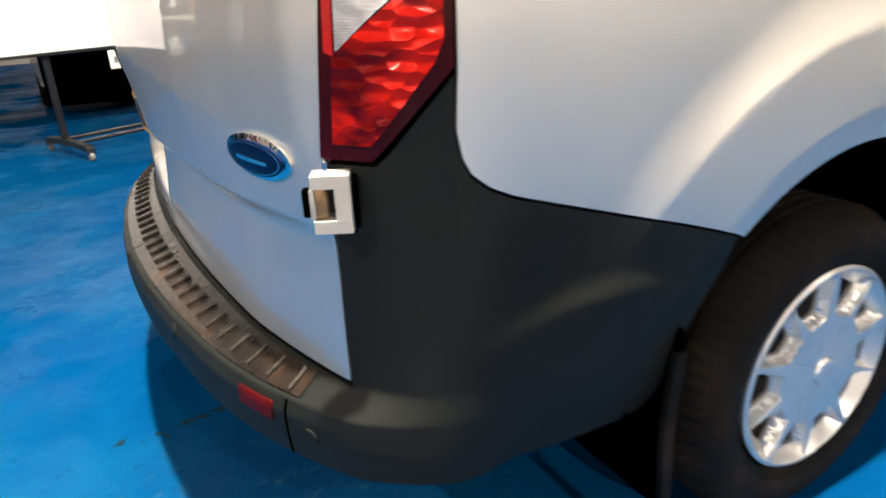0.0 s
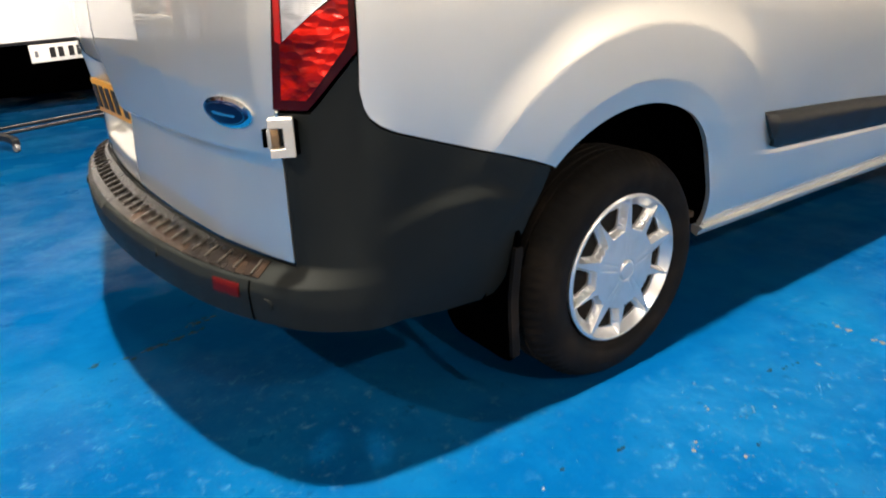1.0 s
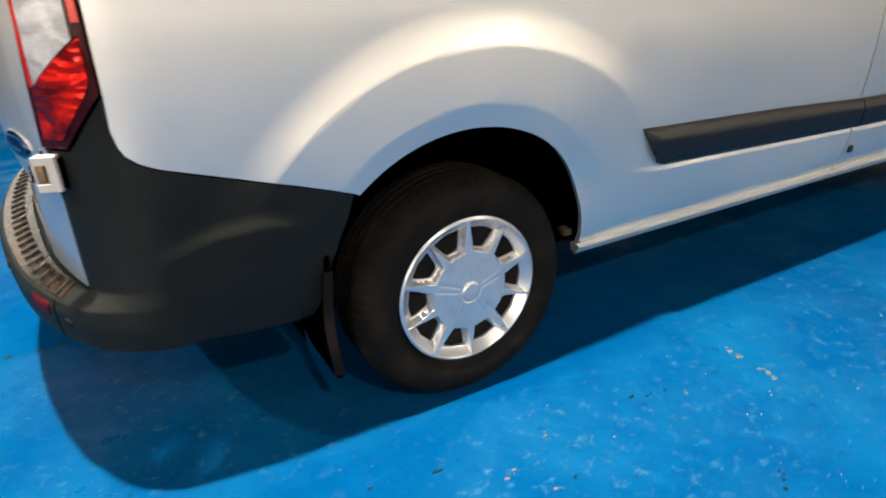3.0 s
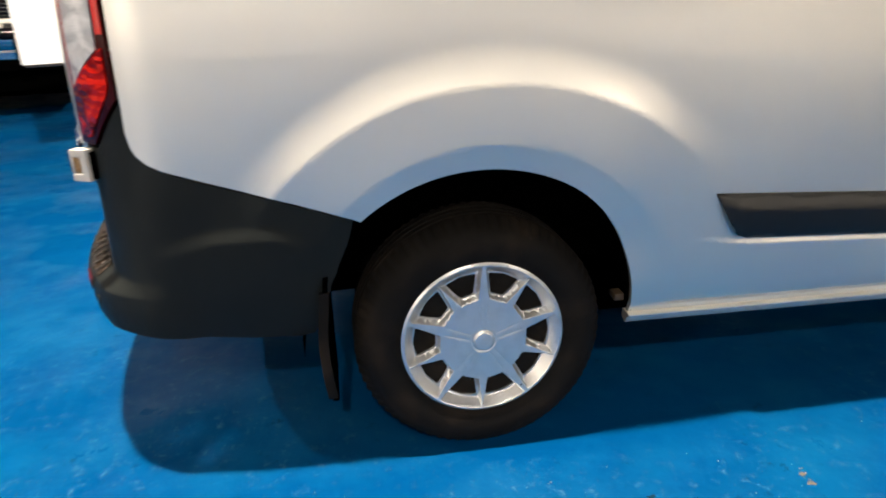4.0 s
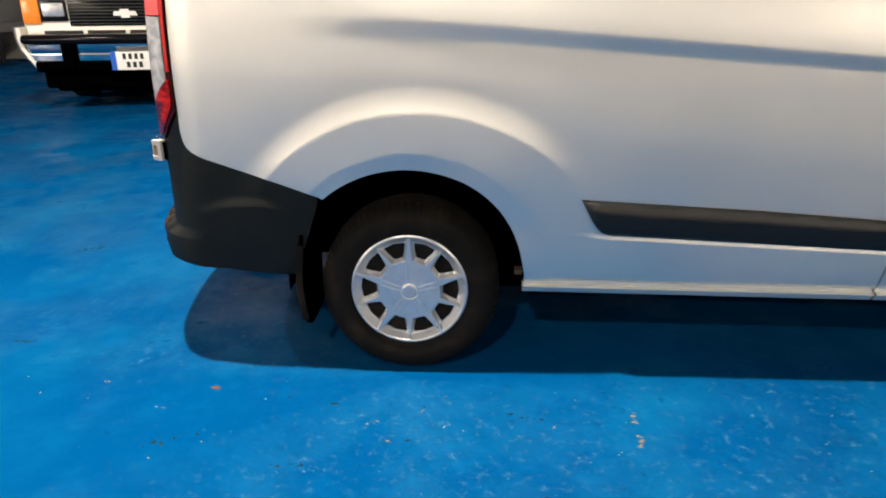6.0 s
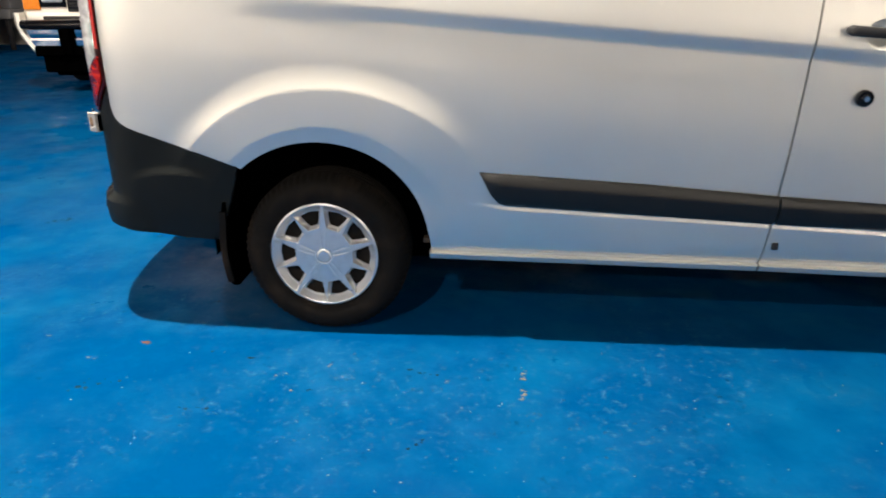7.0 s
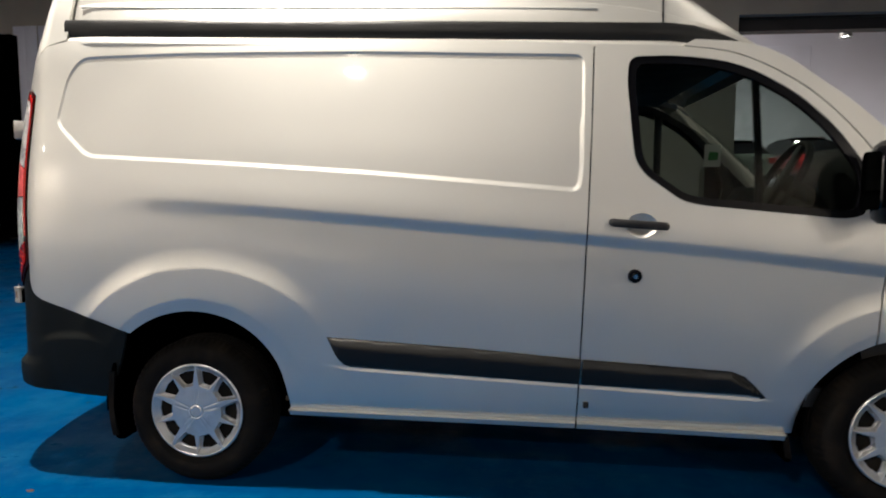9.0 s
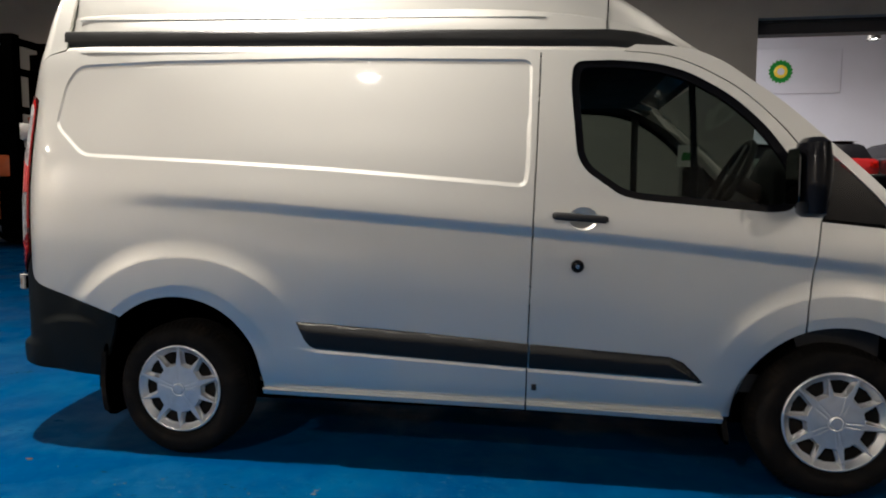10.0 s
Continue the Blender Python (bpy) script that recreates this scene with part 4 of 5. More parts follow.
rear_door = both("rear_door", RDOOR, body, PAINT, 0.012, label="silver rear door with an oval badge", far=False)


def recessed(u, z):
    """The far rear door's skin, with a hollow for its number plate."""
    x, y, nx, ny = plan(u)
    p = body(u, z)
    deep = 0.048 * step_up(0.50, 0.56, y) * (1 - step_up(1.0, 1.012, y)) * step_up(0.60, 0.66, z) * (1 - step_up(0.855, 0.895, z))
    p[..., 0] += nx * deep
    p[..., 1] += ny * deep
    return p


far_door = part("rear_door", sheet(RDOOR, recessed, 0.012, lip=0.015, centre=INNER, flip_y=MID), PAINT, VAN, "silver rear door carrying a yellow number plate")
both("door_seal", [(U_DOOR - 0.005, 0.58), (U_DOOR - 0.005, 0.86), (U_DOOR + 0.004, 0.866), (U_DOOR + 0.004, 0.58)], proud(-0.012), SHADE_BLACK, 0.03, lip=0.01)
BADGE_AT = (u_at_y(0.318), 0.852)


def oval(w, h, n=40):
    return [(BADGE_AT[0] + w / 2 * math.cos(a), BADGE_AT[1] + h / 2 * math.sin(a)) for a in np.linspace(0, 2 * math.pi, n, endpoint=False)]


def badge_skin(rise, w, h, dome):
    up = proud(rise)
    base = proud(rise + dome)

    def skin(u, z):
        r = np.clip(((u - BADGE_AT[0]) / (w / 2)) ** 2 + ((z - BADGE_AT[1]) / (h / 2)) ** 2, 0, 1)[..., None]
        return up(u, z) * r + base(u, z) * (1 - r)
    return skin


BW, BH = 0.155, 0.062
badge = part("badge_ring", sheet(oval(BW, BH), badge_skin(0.004, BW, BH, 0.007), 0.006, lip=0.006, centre=INNER), CHROME, rear_door, "oval chrome badge ring")
part("badge_face", sheet(oval(BW * 0.86, BH * 0.78), badge_skin(0.0075, BW, BH, 0.0055), 0.006, lip=0.003, centre=INNER), BADGE_BLUE, badge, "plain dark blue badge face")
part("badge_line", sheet(oval(BW * 0.80, BH * 0.70), badge_skin(0.0082, BW, BH, 0.0055), 0.006, holes=[oval(BW * 0.775, BH * 0.665)], lip=0.001, centre=INNER), CHROME, badge, "thin silver line inside the ring")
part("badge_mark", sheet(rounded([(BADGE_AT[0] - 0.036, BADGE_AT[1] - 0.003), (BADGE_AT[0] + 0.036, BADGE_AT[1] - 0.006), (BADGE_AT[0] + 0.036, BADGE_AT[1] - 0.0005), (BADGE_AT[0] - 0.036, BADGE_AT[1] + 0.003)], 0.004), badge_skin(0.0084, BW, BH, 0.0055), 0.006, lip=0.001, centre=INNER), CHROME, badge, "plain pale bar")

# bolt-on security latch across the door gap
latch_bm = bmesh.new()
for lo, hi in (((-0.026, -0.016, 0.021), (0.025, 0.016, 0.040)), ((-0.026, -0.016, -0.040), (0.025, 0.016, -0.021)), ((0.004, -0.01595, -0.0222), (0.02495, 0.01595, 0.0222))):
    bar = block(lo, hi, 0.001, 1)
    held = bpy.data.meshes.new("bar")
    bar.to_mesh(held)
    bar.free()
    latch_bm.from_mesh(held)
latch = part("latch_plate", smooth(latch_bm), LOCK_WHITE, rear_door, "galvanised bolt-on security latch with rust at its slot")
latch.matrix_basis = pose(-0.886, 0.160, 0.820, 0, 0, -28) @ Matrix.Diagonal((0.90, 0.90, 0.90, 1))
part("latch_block", block((-0.026, -0.010, -0.0205), (-0.006, 0.014, 0.0205), 0.004), BRASS, latch, "rusty brass lock block")
part("latch_lip", block((-0.029, -0.013, -0.0205), (-0.022, 0.012, 0.0205), 0.002), LOCK_WHITE, latch)
part("latch_tab", block((-0.040, -0.006, -0.019), (-0.0295, 0.010, 0.019), 0.002), SHADE_BLACK, latch)
# dark plate added to draw the shadow gap at the latch's edge
part("latch_gap_shade", block((0.0255, -0.006, -0.036), (0.033, 0.016, 0.034), 0.002), SHADE_BLACK, latch, "near-black plate standing for the shadow gap beside the latch")
part("latch_stud", lathe([(0.001, 0.056), (0.0035, 0.055), (0.004, 0.050), (0.004, 0.038)], 14, "z", (-0.006, 0.0, 0.0)), CHROME, latch)
hook = part("upper_latch", block((-0.03, -0.02, -0.04), (0.03, 0.02, 0.04), 0.004), LOCK_WHITE, rear_door, "pale bolt-on upper latch")
hook.matrix_basis = pose(-0.862, 0.185, 1.575, 0, 0, -60)

# number plate on the far rear door, and its lamp bar
plate = part("number_plate", block((-0.006, -0.26, -0.056), (0.006, 0.26, 0.056), 0.003), PLATE_YELLOW, far_door, "yellow number plate with plain dark bars")
plate.matrix_basis = pose(-0.938, 1.285, 0.745, 0, -6, 3.5)
for k in range(7):
    y0 = 0.225 - 0.068 * k - (0.02 if k > 3 else 0)
    part("plate_bar", block((-0.0085, y0 - 0.025, -0.038), (-0.004, y0 + 0.018, 0.038)), INK, plate)

# ---- roof ----
def gutter_z(x):
    return float(np.interp(x, [-0.75, -0.6, 1.25, 2.0, 2.25, 2.4, 2.5], [1.988, 1.985, 1.935, 1.912, 1.880, 1.845, 1.810]))


def roof_section(x):
    top = float(np.interp(x, [-0.80, -0.72, -0.6, -0.40, 1.35, 1.60, 1.85, 2.10, 2.30, 2.47], [2.20, 2.30, 2.36, 2.385, 2.385, 2.36, 2.28, 2.135, 1.985, 1.862]))
    tuck = float(np.interp(x, [-0.80, -0.70, -0.55, 2.0, 2.5], [0.14, 0.05, 0.0, 0.0, 0.03]))
    z0 = gutter_z(x) + 0.046 * min(1.0, max(0.0, (2.45 - x) / 0.25))
    h = max(top - z0, 0.012)
    pts = []
    for t, y in ((0.0, 0.190), (0.08, 0.196), (0.30, 0.218), (0.315, 0.226), (0.55, 0.244), (0.75, 0.266), (0.90, 0.300), (0.97, 0.36), (0.99, 0.55), (1.0, MID)):
        pts.append((x, y + tuck * (1 - (y - 0.19) / 0.81), z0 + h * t))
    return pts + [(x, 2 * MID - y, z) for x, y, z in pts[-2::-1]]


roof_x = [-0.6, -0.5, -0.4, 0, 0.5, 1.0, 1.35, 1.45, 1.55, 1.65, 1.75, 1.85, 1.95, 2.05, 2.15, 2.25, 2.35, 2.45]
part("roof", loft([roof_section(x) for x in roof_x]), PAINT, VAN, "raised silver high roof")
part("roof_seam", loft([[(x + 0.02 * k / 8 + d, y - 0.0015, z + 0.0) for d in (-0.003, 0.003)] for k, (x, y, z) in enumerate(roof_section(1.98)[:9])], caps=False), SHADE_BLACK, VAN)
part("roof_rib", loft([[(x, 0.212 + 0.004 * math.cos(a), gutter_z(x) + 0.135 + 0.004 * math.sin(a)) for a in np.linspace(0, 2 * math.pi, 8, endpoint=False)] for x in np.linspace(-0.55, 1.72, 9)], True), PAINT, VAN)
for s in (1, -1):
    gx = list(np.linspace(-0.612, 1.9, 14)) + [2.0, 2.1, 2.18, 2.26, 2.32, 2.37]
    secs = []
    for x in gx:
        h = 0.074 * min(1, max(0.08, (2.39 - x) / 0.25))
        z0 = gutter_z(x)
        prof = [(0.178, 0), (0.170, 0.3), (0.172, 0.8), (0.184, 1.0), (0.225, 1.0), (0.225, 0)]
        secs.append([(x, MID + s * (y - MID), z0 + h * t) for y, t in prof])
    part("gutter_strip", loft(secs, True), PLASTIC_STRIP, VAN, "black strip between body side and high roof")
    secs = []
    for x in list(np.linspace(-0.60, 2.40, 24)):
        z0 = gutter_z(x) - 0.005
        w = 0.145
        sunk = 0.016 * float(1 - step_up(-0.62, -0.45, x))
        secs.append([(x, MID + s * (y + sunk - MID), z) for y, z in ((w, z0 - 0.03), (0.150, z0 - 0.012), (0.166, z0 + 0.002), (0.19, z0 + 0.004), (0.26, z0 + 0.004), (0.26, z0 - 0.03))])
    part("gutter_rail", loft(secs, True), PAINT, VAN)
both("roof_corner", [(-0.600, 1.966), (-0.70, 1.944), (u_at_x(-0.80), 1.894), (u_at_y(0.17), 1.866), (u_at_y(0.22), 1.905), (u_at_y(0.32), 1.925), (U_MID, 1.934), (U_MID, 2.30), (u_at_y(0.4), 2.30), (-0.60, 2.30)], body, PAINT, 0.018, label="silver moulded rear corner of the high roof")

# ---- windscreen, bonnet and nose ----
ws = []
for t in np.linspace(0, 1, 9):
    x, z, y0 = 2.44 + 0.72 * t, 1.845 - 0.66 * t, 0.15 - 0.04 * t
    ws.append([(x + 0.16 * (1 - ((y - MID) / (MID - y0)) ** 2) * (0.3 + 0.7 * t), y, z) for y in np.linspace(y0, 2 * MID - y0, 15)])
part("windscreen", loft(ws, caps=False), SCREEN, VAN, "curved tinted windscreen")
bon = []
for t in np.linspace(0, 1, 10):
    x = 3.10 + 0.78 * t
    bon.append([(x + 0.14 * (1 - ((y - MID) / 0.9) ** 2), y, 1.155 + 0.05 * (1 - ((y - MID) / 0.9) ** 2) - 0.12 * t - 0.26 * t**3) for y in np.linspace(0.10 + 0.12 * t**2, 1.90 - 0.12 * t**2, 15)])
part("bonnet", loft(bon, caps=False), PAINT, VAN, "short sloping silver bonnet")
nose = []
for z, reach in ((0.25, 3.90), (0.35, 3.97), (0.55, 4.0), (0.70, 3.98), (0.80, 3.93)):
    nose.append([(3.72 + (reach - 3.72) * (1 - ((y - MID) / 0.95) ** 4), y, z) for y in np.linspace(0.10, 1.90, 17)])
part("front_bumper", loft(nose, caps=False), PLASTIC, VAN, "dark grey front bumper")
part("front_grille", block((3.80, 0.55, 0.74), (3.99, 1.45, 0.90), 0.02), GLOSS_BLACK, VAN)
for y in (0.30, 1.70):
    part("headlight", block((3.70, y - 0.16, 0.78), (3.93, y + 0.16, 0.96), 0.05, 3), LAMP_GLASS, VAN)


# ---- mirrors ----
for s in (1, -1):
    def my(y):
        return MID + s * (y - MID)
    secs = []
    for z, w, d in ((1.19, 0.05, 0.05), (1.205, 0.075, 0.075), (1.30, 0.10, 0.085), (1.40, 0.10, 0.085), (1.47, 0.085, 0.075), (1.49, 0.05, 0.05)):
        secs.append([(2.735 + w * 0.62 * math.cos(a), my(-0.115 + d * 1.25 * math.sin(a)), z) for a in np.linspace(0, 2 * math.pi, 16, endpoint=False)])
    mirror = part("mirror", loft(secs, True), GLOSS_BLACK, VAN, "tall black door mirror")
    part("mirror_arm", loft([[(2.78 + 0.03 * math.cos(a), my(y), 1.235 + 0.028 * math.sin(a)) for a in np.linspace(0, 2 * math.pi, 10, endpoint=False)] for y in (-0.05, 0.02, 0.08)], True), TRIM, mirror)
    part("mirror_glass", prism(rounded([(-0.075, 1.24), (0.075, 1.24), (0.07, 1.45), (-0.07, 1.45)], 0.03), 0.004, lambda a, b, c: (2.668 - c, my(-0.115 + a), b)), MIRROR_DARK, mirror)

# ---- wheels ----
def wheel(hub, turned):
    top = part("wheel", lathe([(0.02, 0.02), (0.10, 0.03), (0.155, 0.05), (0.20, 0.045), (0.212, 0.02), (0.214, 0.20), (0.20, 0.20), (0.15, 0.12), (0.02, 0.10)], 48), STEEL, VAN, "dark steel wheel")
    prof = [(0.206, 0.030), (0.214, 0.016), (0.222, 0.008), (0.245, 0.000), (0.275, -0.004), (0.295, 0.002), (0.309, 0.012), (0.322, 0.026), (0.3305, 0.042)]
    for g in range(4):
        y = 0.062 + 0.030 * g
        prof += [(0.3345, y - 0.013), (0.3345, y + 0.006), (0.327, y + 0.007), (0.327, y + 0.015), (0.3345, y + 0.016)]
    prof += [(0.3305, 0.186), (0.318, 0.206), (0.28, 0.220), (0.24, 0.214), (0.206, 0.190)]
    TYRE = 0.975
    tyre = lathe(prof, 288)
    for v in tyre.verts:
        r = math.hypot(v.co.x, v.co.z)
        k = round(math.atan2(v.co.z, v.co.x) / (2 * math.pi / 288)) % 4
        if r > 0.316 and (v.co.y < 0.06 or v.co.y > 0.17) and k < 2:
            s = (r - 0.005) / r
            v.co.x, v.co.z = v.co.x * s, v.co.z * s
        v.co.x, v.co.z = v.co.x * TYRE, v.co.z * TYRE - 0.0095
        if v.co.z < -0.3335:
            v.co.z = -0.335
    part("tyre", smooth(tyre, 30), RUBBER, top, "dusty black road tyre")

    def pocket(a, b):
        """Depth of the ten windows between the spokes, 0 on the face to 1."""
        r, ang = np.hypot(a, b), np.arctan2(b, a)
        q = (ang - SPOKE) / (2 * np.pi / 10)
        lean = 0.012 * (1 - 2 * (np.floor(q) % 2))
        away = np.abs((q % 1 - 0.5) * (2 * np.pi / 10) - lean)
        side = (2 * np.pi / 20 - away) * r - (0.003 + 0.009 * np.clip((0.192 - r) / 0.070, 0, 1))
        wall = np.minimum(np.minimum(side / 0.008, (r * np.cos(away) - 0.115) / 0.007), (0.2065 - r) / 0.022)
        return np.clip(wall, 0, 1)

    def dish(a, b):
        r, ang = np.hypot(a, b), np.arctan2(b, a)
        y = -0.004 * (1 - step_up(0.0, 0.13, r)) + 0.005 * step_up(0.210, 0.217, r)
        y = y + 0.024 * pocket(a, b)
        turn = (((ang - SPOKE) / (2 * np.pi / 5)) + 0.5) % 1 - 0.5
        near = np.abs(turn) * (2 * np.pi / 5) * r
        band = step_up(0.034, 0.04, r) * (1 - step_up(0.095, 0.115, r))
        y = y + 0.0009 * band * np.exp(-(((near - 0.0045 - 0.06 * r) / 0.0022) ** 2))
        y = y - 0.005 * (1 - step_up(0.024, 0.028, r)) + 0.003 * np.exp(-((r - 0.030) / 0.0025) ** 2)
        return np.stack([a, y, b], -1)

    SPOKE = radians(17.5)
    holes, fine = [], []
    for k in range(10):
        mid = SPOKE + 2 * math.pi * (k + 0.5) / 10 + (0.012 if k % 2 == 0 else -0.012)
        q = [(0.124, mid - 0.140), (0.124, mid + 0.140), (0.150, mid + 0.200), (0.181, mid + 0.236), (0.184, mid), (0.181, mid - 0.236), (0.150, mid - 0.200)]
        holes.append(rounded([(r * math.cos(a), r * math.sin(a)) for r, a in q], 0.007, 3))
        for r in np.arange(0.122, 0.199, 0.003):
            w = 2 * math.pi / 20 - (0.003 + 0.009 * min(1.0, max(0.0, (0.192 - r) / 0.070))) / r
            for d in (-0.0012, 0.0006):
                fine += [(r * math.cos(mid + s * (w - d / r)), r * math.sin(mid + s * (w - d / r))) for s in (-1, 1)]
        for r in (0.2045, 0.2063):
            fine += [(r * math.cos(mid + w), r * math.sin(mid + w)) for w in np.linspace(-0.25, 0.25, 20)]
    for k in range(5):
        for s in (-1, 1):
            for r in np.arange(0.033, 0.117, 0.0035):
                for d in (-0.0032, -0.0014, 0.0, 0.0014, 0.0032):
                    a = SPOKE + 2 * math.pi * k / 5 + s * (0.0045 + 0.06 * r + d) / r
                    fine.append((r * math.cos(a), r * math.sin(a)))
    ring = [(0.2165 * math.cos(a), 0.2165 * math.sin(a)) for a in np.linspace(0, 2 * math.pi, 96, endpoint=False)]
    cap = part("hubcap", sheet(ring, dish, 0.0038, holes, 0.012, facing=(0, -1, 0), extra=np.array(fine)), ALLOY, top, "silver ten-spoke plastic hubcap")
    for v in cap.data.vertices:
        v.co.x, v.co.z = v.co.x * 0.973, v.co.z * 0.973
    part("valve", tube([(0.10, 0.012, -0.142), (0.103, 0.0, -0.146)], 0.004), INK, cap)
    top.matrix_basis = pose(hub[0], 0.055, hub[1], 0, turned, 0)
    return top


first = wheel(HUB_R, 0)
for hub, deg, far in ((HUB_F, 24, False), (HUB_R, 10, True), (HUB_F, 50, True)):
    m = pose(hub[0], 0.055, hub[1], 0, deg, 0) if not far else pose(hub[0], 2 * MID - 0.055, hub[1], 0, deg, 180)
    copy_thing(first, m)

# liners, underside, flaps; their deep shade is held in the near-black colour
def liner(hub, r, y0, y1, a0, a1, flip=False):
    pts = arch(hub, r, a0, a1, 28, hub is HUB_R)
    secs = [[(x, MID + (-1 if flip else 1) * (y - MID), z) for y in (y0, y1)] for x, z in pts]
    bm = loft(secs, caps=False)
    inner = [bm.verts.new((x, MID + (-1 if flip else 1) * (y1 - MID), z)) for x, z in pts]
    bm.faces.new(inner)
    return bm


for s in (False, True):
    part("wheel_liner", liner(HUB_R, ARCH_R + 0.004, 0.105, 0.50, 184, 2, s), SHADE_BLACK, VAN)
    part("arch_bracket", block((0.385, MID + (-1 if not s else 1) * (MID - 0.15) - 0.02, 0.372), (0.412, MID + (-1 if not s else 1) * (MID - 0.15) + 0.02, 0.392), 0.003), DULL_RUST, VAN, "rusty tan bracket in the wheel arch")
    part("wheel_liner", liner(HUB_F, ARCH_F + 0.006, 0.07, 0.50, 184, 2, s), SHADE_BLACK, VAN)
    for x, lean in ((-0.385, 0.10), (2.50, 0.02)):
        inset = 0.07 if x > 1 else 0.0
        outline = rounded([(0.062 + inset, 0.54), (0.058 + inset, 0.30), (0.062 + inset, 0.20), (0.10 + inset, 0.172), (0.31, 0.172), (0.34, 0.21), (0.34, 0.54)], 0.025, 4)
        flap = prism([tuple(p) for p in resampled(outline, 0.03)], 0.012, lambda a, b, c: (x + c - lean * (0.52 - b) + 0.42 * max(0.0, 0.40 - b) ** 1.6, MID + (-1 if s else 1) * (a - MID), b))
        if s and x < 0:
            flap.free()
            continue
        mud = part("mud_flap", flap, SHADE_BLACK, VAN, "black rubber mud flap")
        rim = [[(x + dx - 0.008 - lean * (0.52 - z) + 0.42 * max(0.0, 0.40 - z) ** 1.6, MID + (-1 if s else 1) * (0.056 + inset + dy + 0.10 * max(0.0, 0.26 - z) - MID), z) for dx, dy in ((0.0, 0.0), (0.024, 0.0), (0.024, 0.012), (0.0, 0.012))] for z in np.linspace(0.205, 0.50, 12)]
        part("flap_rim", loft(rim, True), RUBBER, mud, "stiff dark grey outer edge")
part("underbody", block((-0.30, 0.42, 0.19), (3.55, 1.58, 0.44), 0.02), SHADE_BLACK, VAN, "underside coloured near-black as deep shade")
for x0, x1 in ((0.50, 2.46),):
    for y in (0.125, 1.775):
        part("sill_box", block((x0, y, 0.305), (x1, y + 0.14, 0.40), 0.01), SHADE_BLACK, VAN)
part("axle", tube([(0, 0.2, 0.335), (0, 1.8, 0.335)], 0.05), SHADE_BLACK, VAN)
part("cargo_box", block((-0.70, 0.26, 0.46), (1.62, 1.74, 1.90)), SHADE_BLACK, VAN)
part("front_box", block((3.2, 0.50, 0.44), (3.7, 1.50, 0.95)), SHADE_BLACK, VAN)

# ---- cab inside ----
part("cab_floor", block((1.62, 0.15, 0.42), (3.2, 1.85, 0.50)), TRIM, VAN)
part("dashboard", loft([[(3.12, y, 0.60), (2.80, y, 0.62), (2.72, y, 0.95), (2.74, y, 1.24 + (0.14 if y < 0.8 else 0.0)), (2.80, y, 1.32 + (0.17 if y < 0.8 else 0.0)), (2.93, y, 1.31 + (0.10 if y < 0.8 else 0.0)), (3.12, y, 1.19)] for y in (0.15, 0.3, 0.5, 0.7, 0.9, 1.4, 1.85)], True), TRIM, VAN, "black moulded dashboard")
part("roof_lining", block((1.68, 0.24, 1.835), (2.30, 1.78, 1.90), 0.02, 3), TRIM, VAN)
ringpts = [(0.19 * math.cos(a), 0.19 * math.sin(a), 0) for a in np.linspace(0, 2 * math.pi, 33)]
sw = part("steering_wheel", tube(ringpts, 0.016, 8), TRIM, VAN, "black steering wheel")
sw.matrix_basis = pose(2.60, 0.55, 1.35, 0, -62, 0)
part("spoke", block((-0.18, -0.03, -0.012), (0.18, 0.03, 0.012), 0.008), TRIM, sw)
part("column", tube([(0, 0, 0), (0, 0, -0.25)], 0.04), TRIM, sw)
for y in (0.52, 1.45):
    seat = part("seat", block((1.90, y - 0.25, 0.62), (2.42, y + 0.25, 0.80), 0.06, 3), TRIM, VAN, "dark cloth cab seat")
    back = block((-0.07, -0.24, 0.0), (0.07, 0.24, 0.60), 0.05, 3)
    b = part("backrest", back, TRIM, seat)
    b.matrix_basis = pose(1.93, y, 0.72, 0, -14, 0)
part("paper_tag", prism(rounded([(-0.05, -0.07), (0.05, -0.07), (0.05, 0.07), (-0.05, 0.07)], 0.01), 0.003, lambda a, b, c: (2.62 + a, 1.75 - c, 1.52 + b)), PLATE_WHITE, VAN, "white paper tag by the far window")
part("tag_mark", prism(rounded([(-0.03, -0.02), (0.03, -0.02), (0.035, 0.03), (-0.02, 0.035)], 0.01), 0.003, lambda a, b, c: (2.62 + a, 1.746 - c, 1.51 + b)), GREEN, VAN)
part("door_lining", sheet(door_outline, proud(-0.03), 0.04, holes=[WINDOW], lip=0.0, centre=INNER, flip_y=MID), TRIM, VAN, "black lining of the far door")
part("pillar_lining", sheet([(2.30, 1.84), (2.526, 1.700), (2.666, 1.570), (2.80, 1.42), (3.0, 1.22), (3.10, 1.22), (2.86, 1.48), (2.697, 1.635), (2.557, 1.745), (2.40, 1.85)], proud(-0.03), 0.04, lip=0.0, centre=INNER, flip_y=MID), CREAM, VAN, "grey lining of the far windscreen pillar")
part("far_window_bar", block((2.29, 1.90, 1.20), (2.335, 1.93, 1.82), 0.008), TRIM, VAN)


# ---- other things in the hall ----
def put(ob_top, name, data, mat, label=""):
    return part(name, data, mat, ob_top, label)


# white display board on a castor stand
board_stand = tagged(empty("display_board", pose(-1.17, 4.80, 0, 0, 0, 22.4)), "large white board on a black castor stand", "board")
put(board_stand, "panel", block((-1.52, -0.012, 0.70), (1.35, 0.012, 1.98), 0.004), BOARD, "blank white board panel")
put(board_stand, "bottom_rail", block((-1.50, -0.016, 0.68), (1.34, 0.016, 0.699), 0.003), STAND)
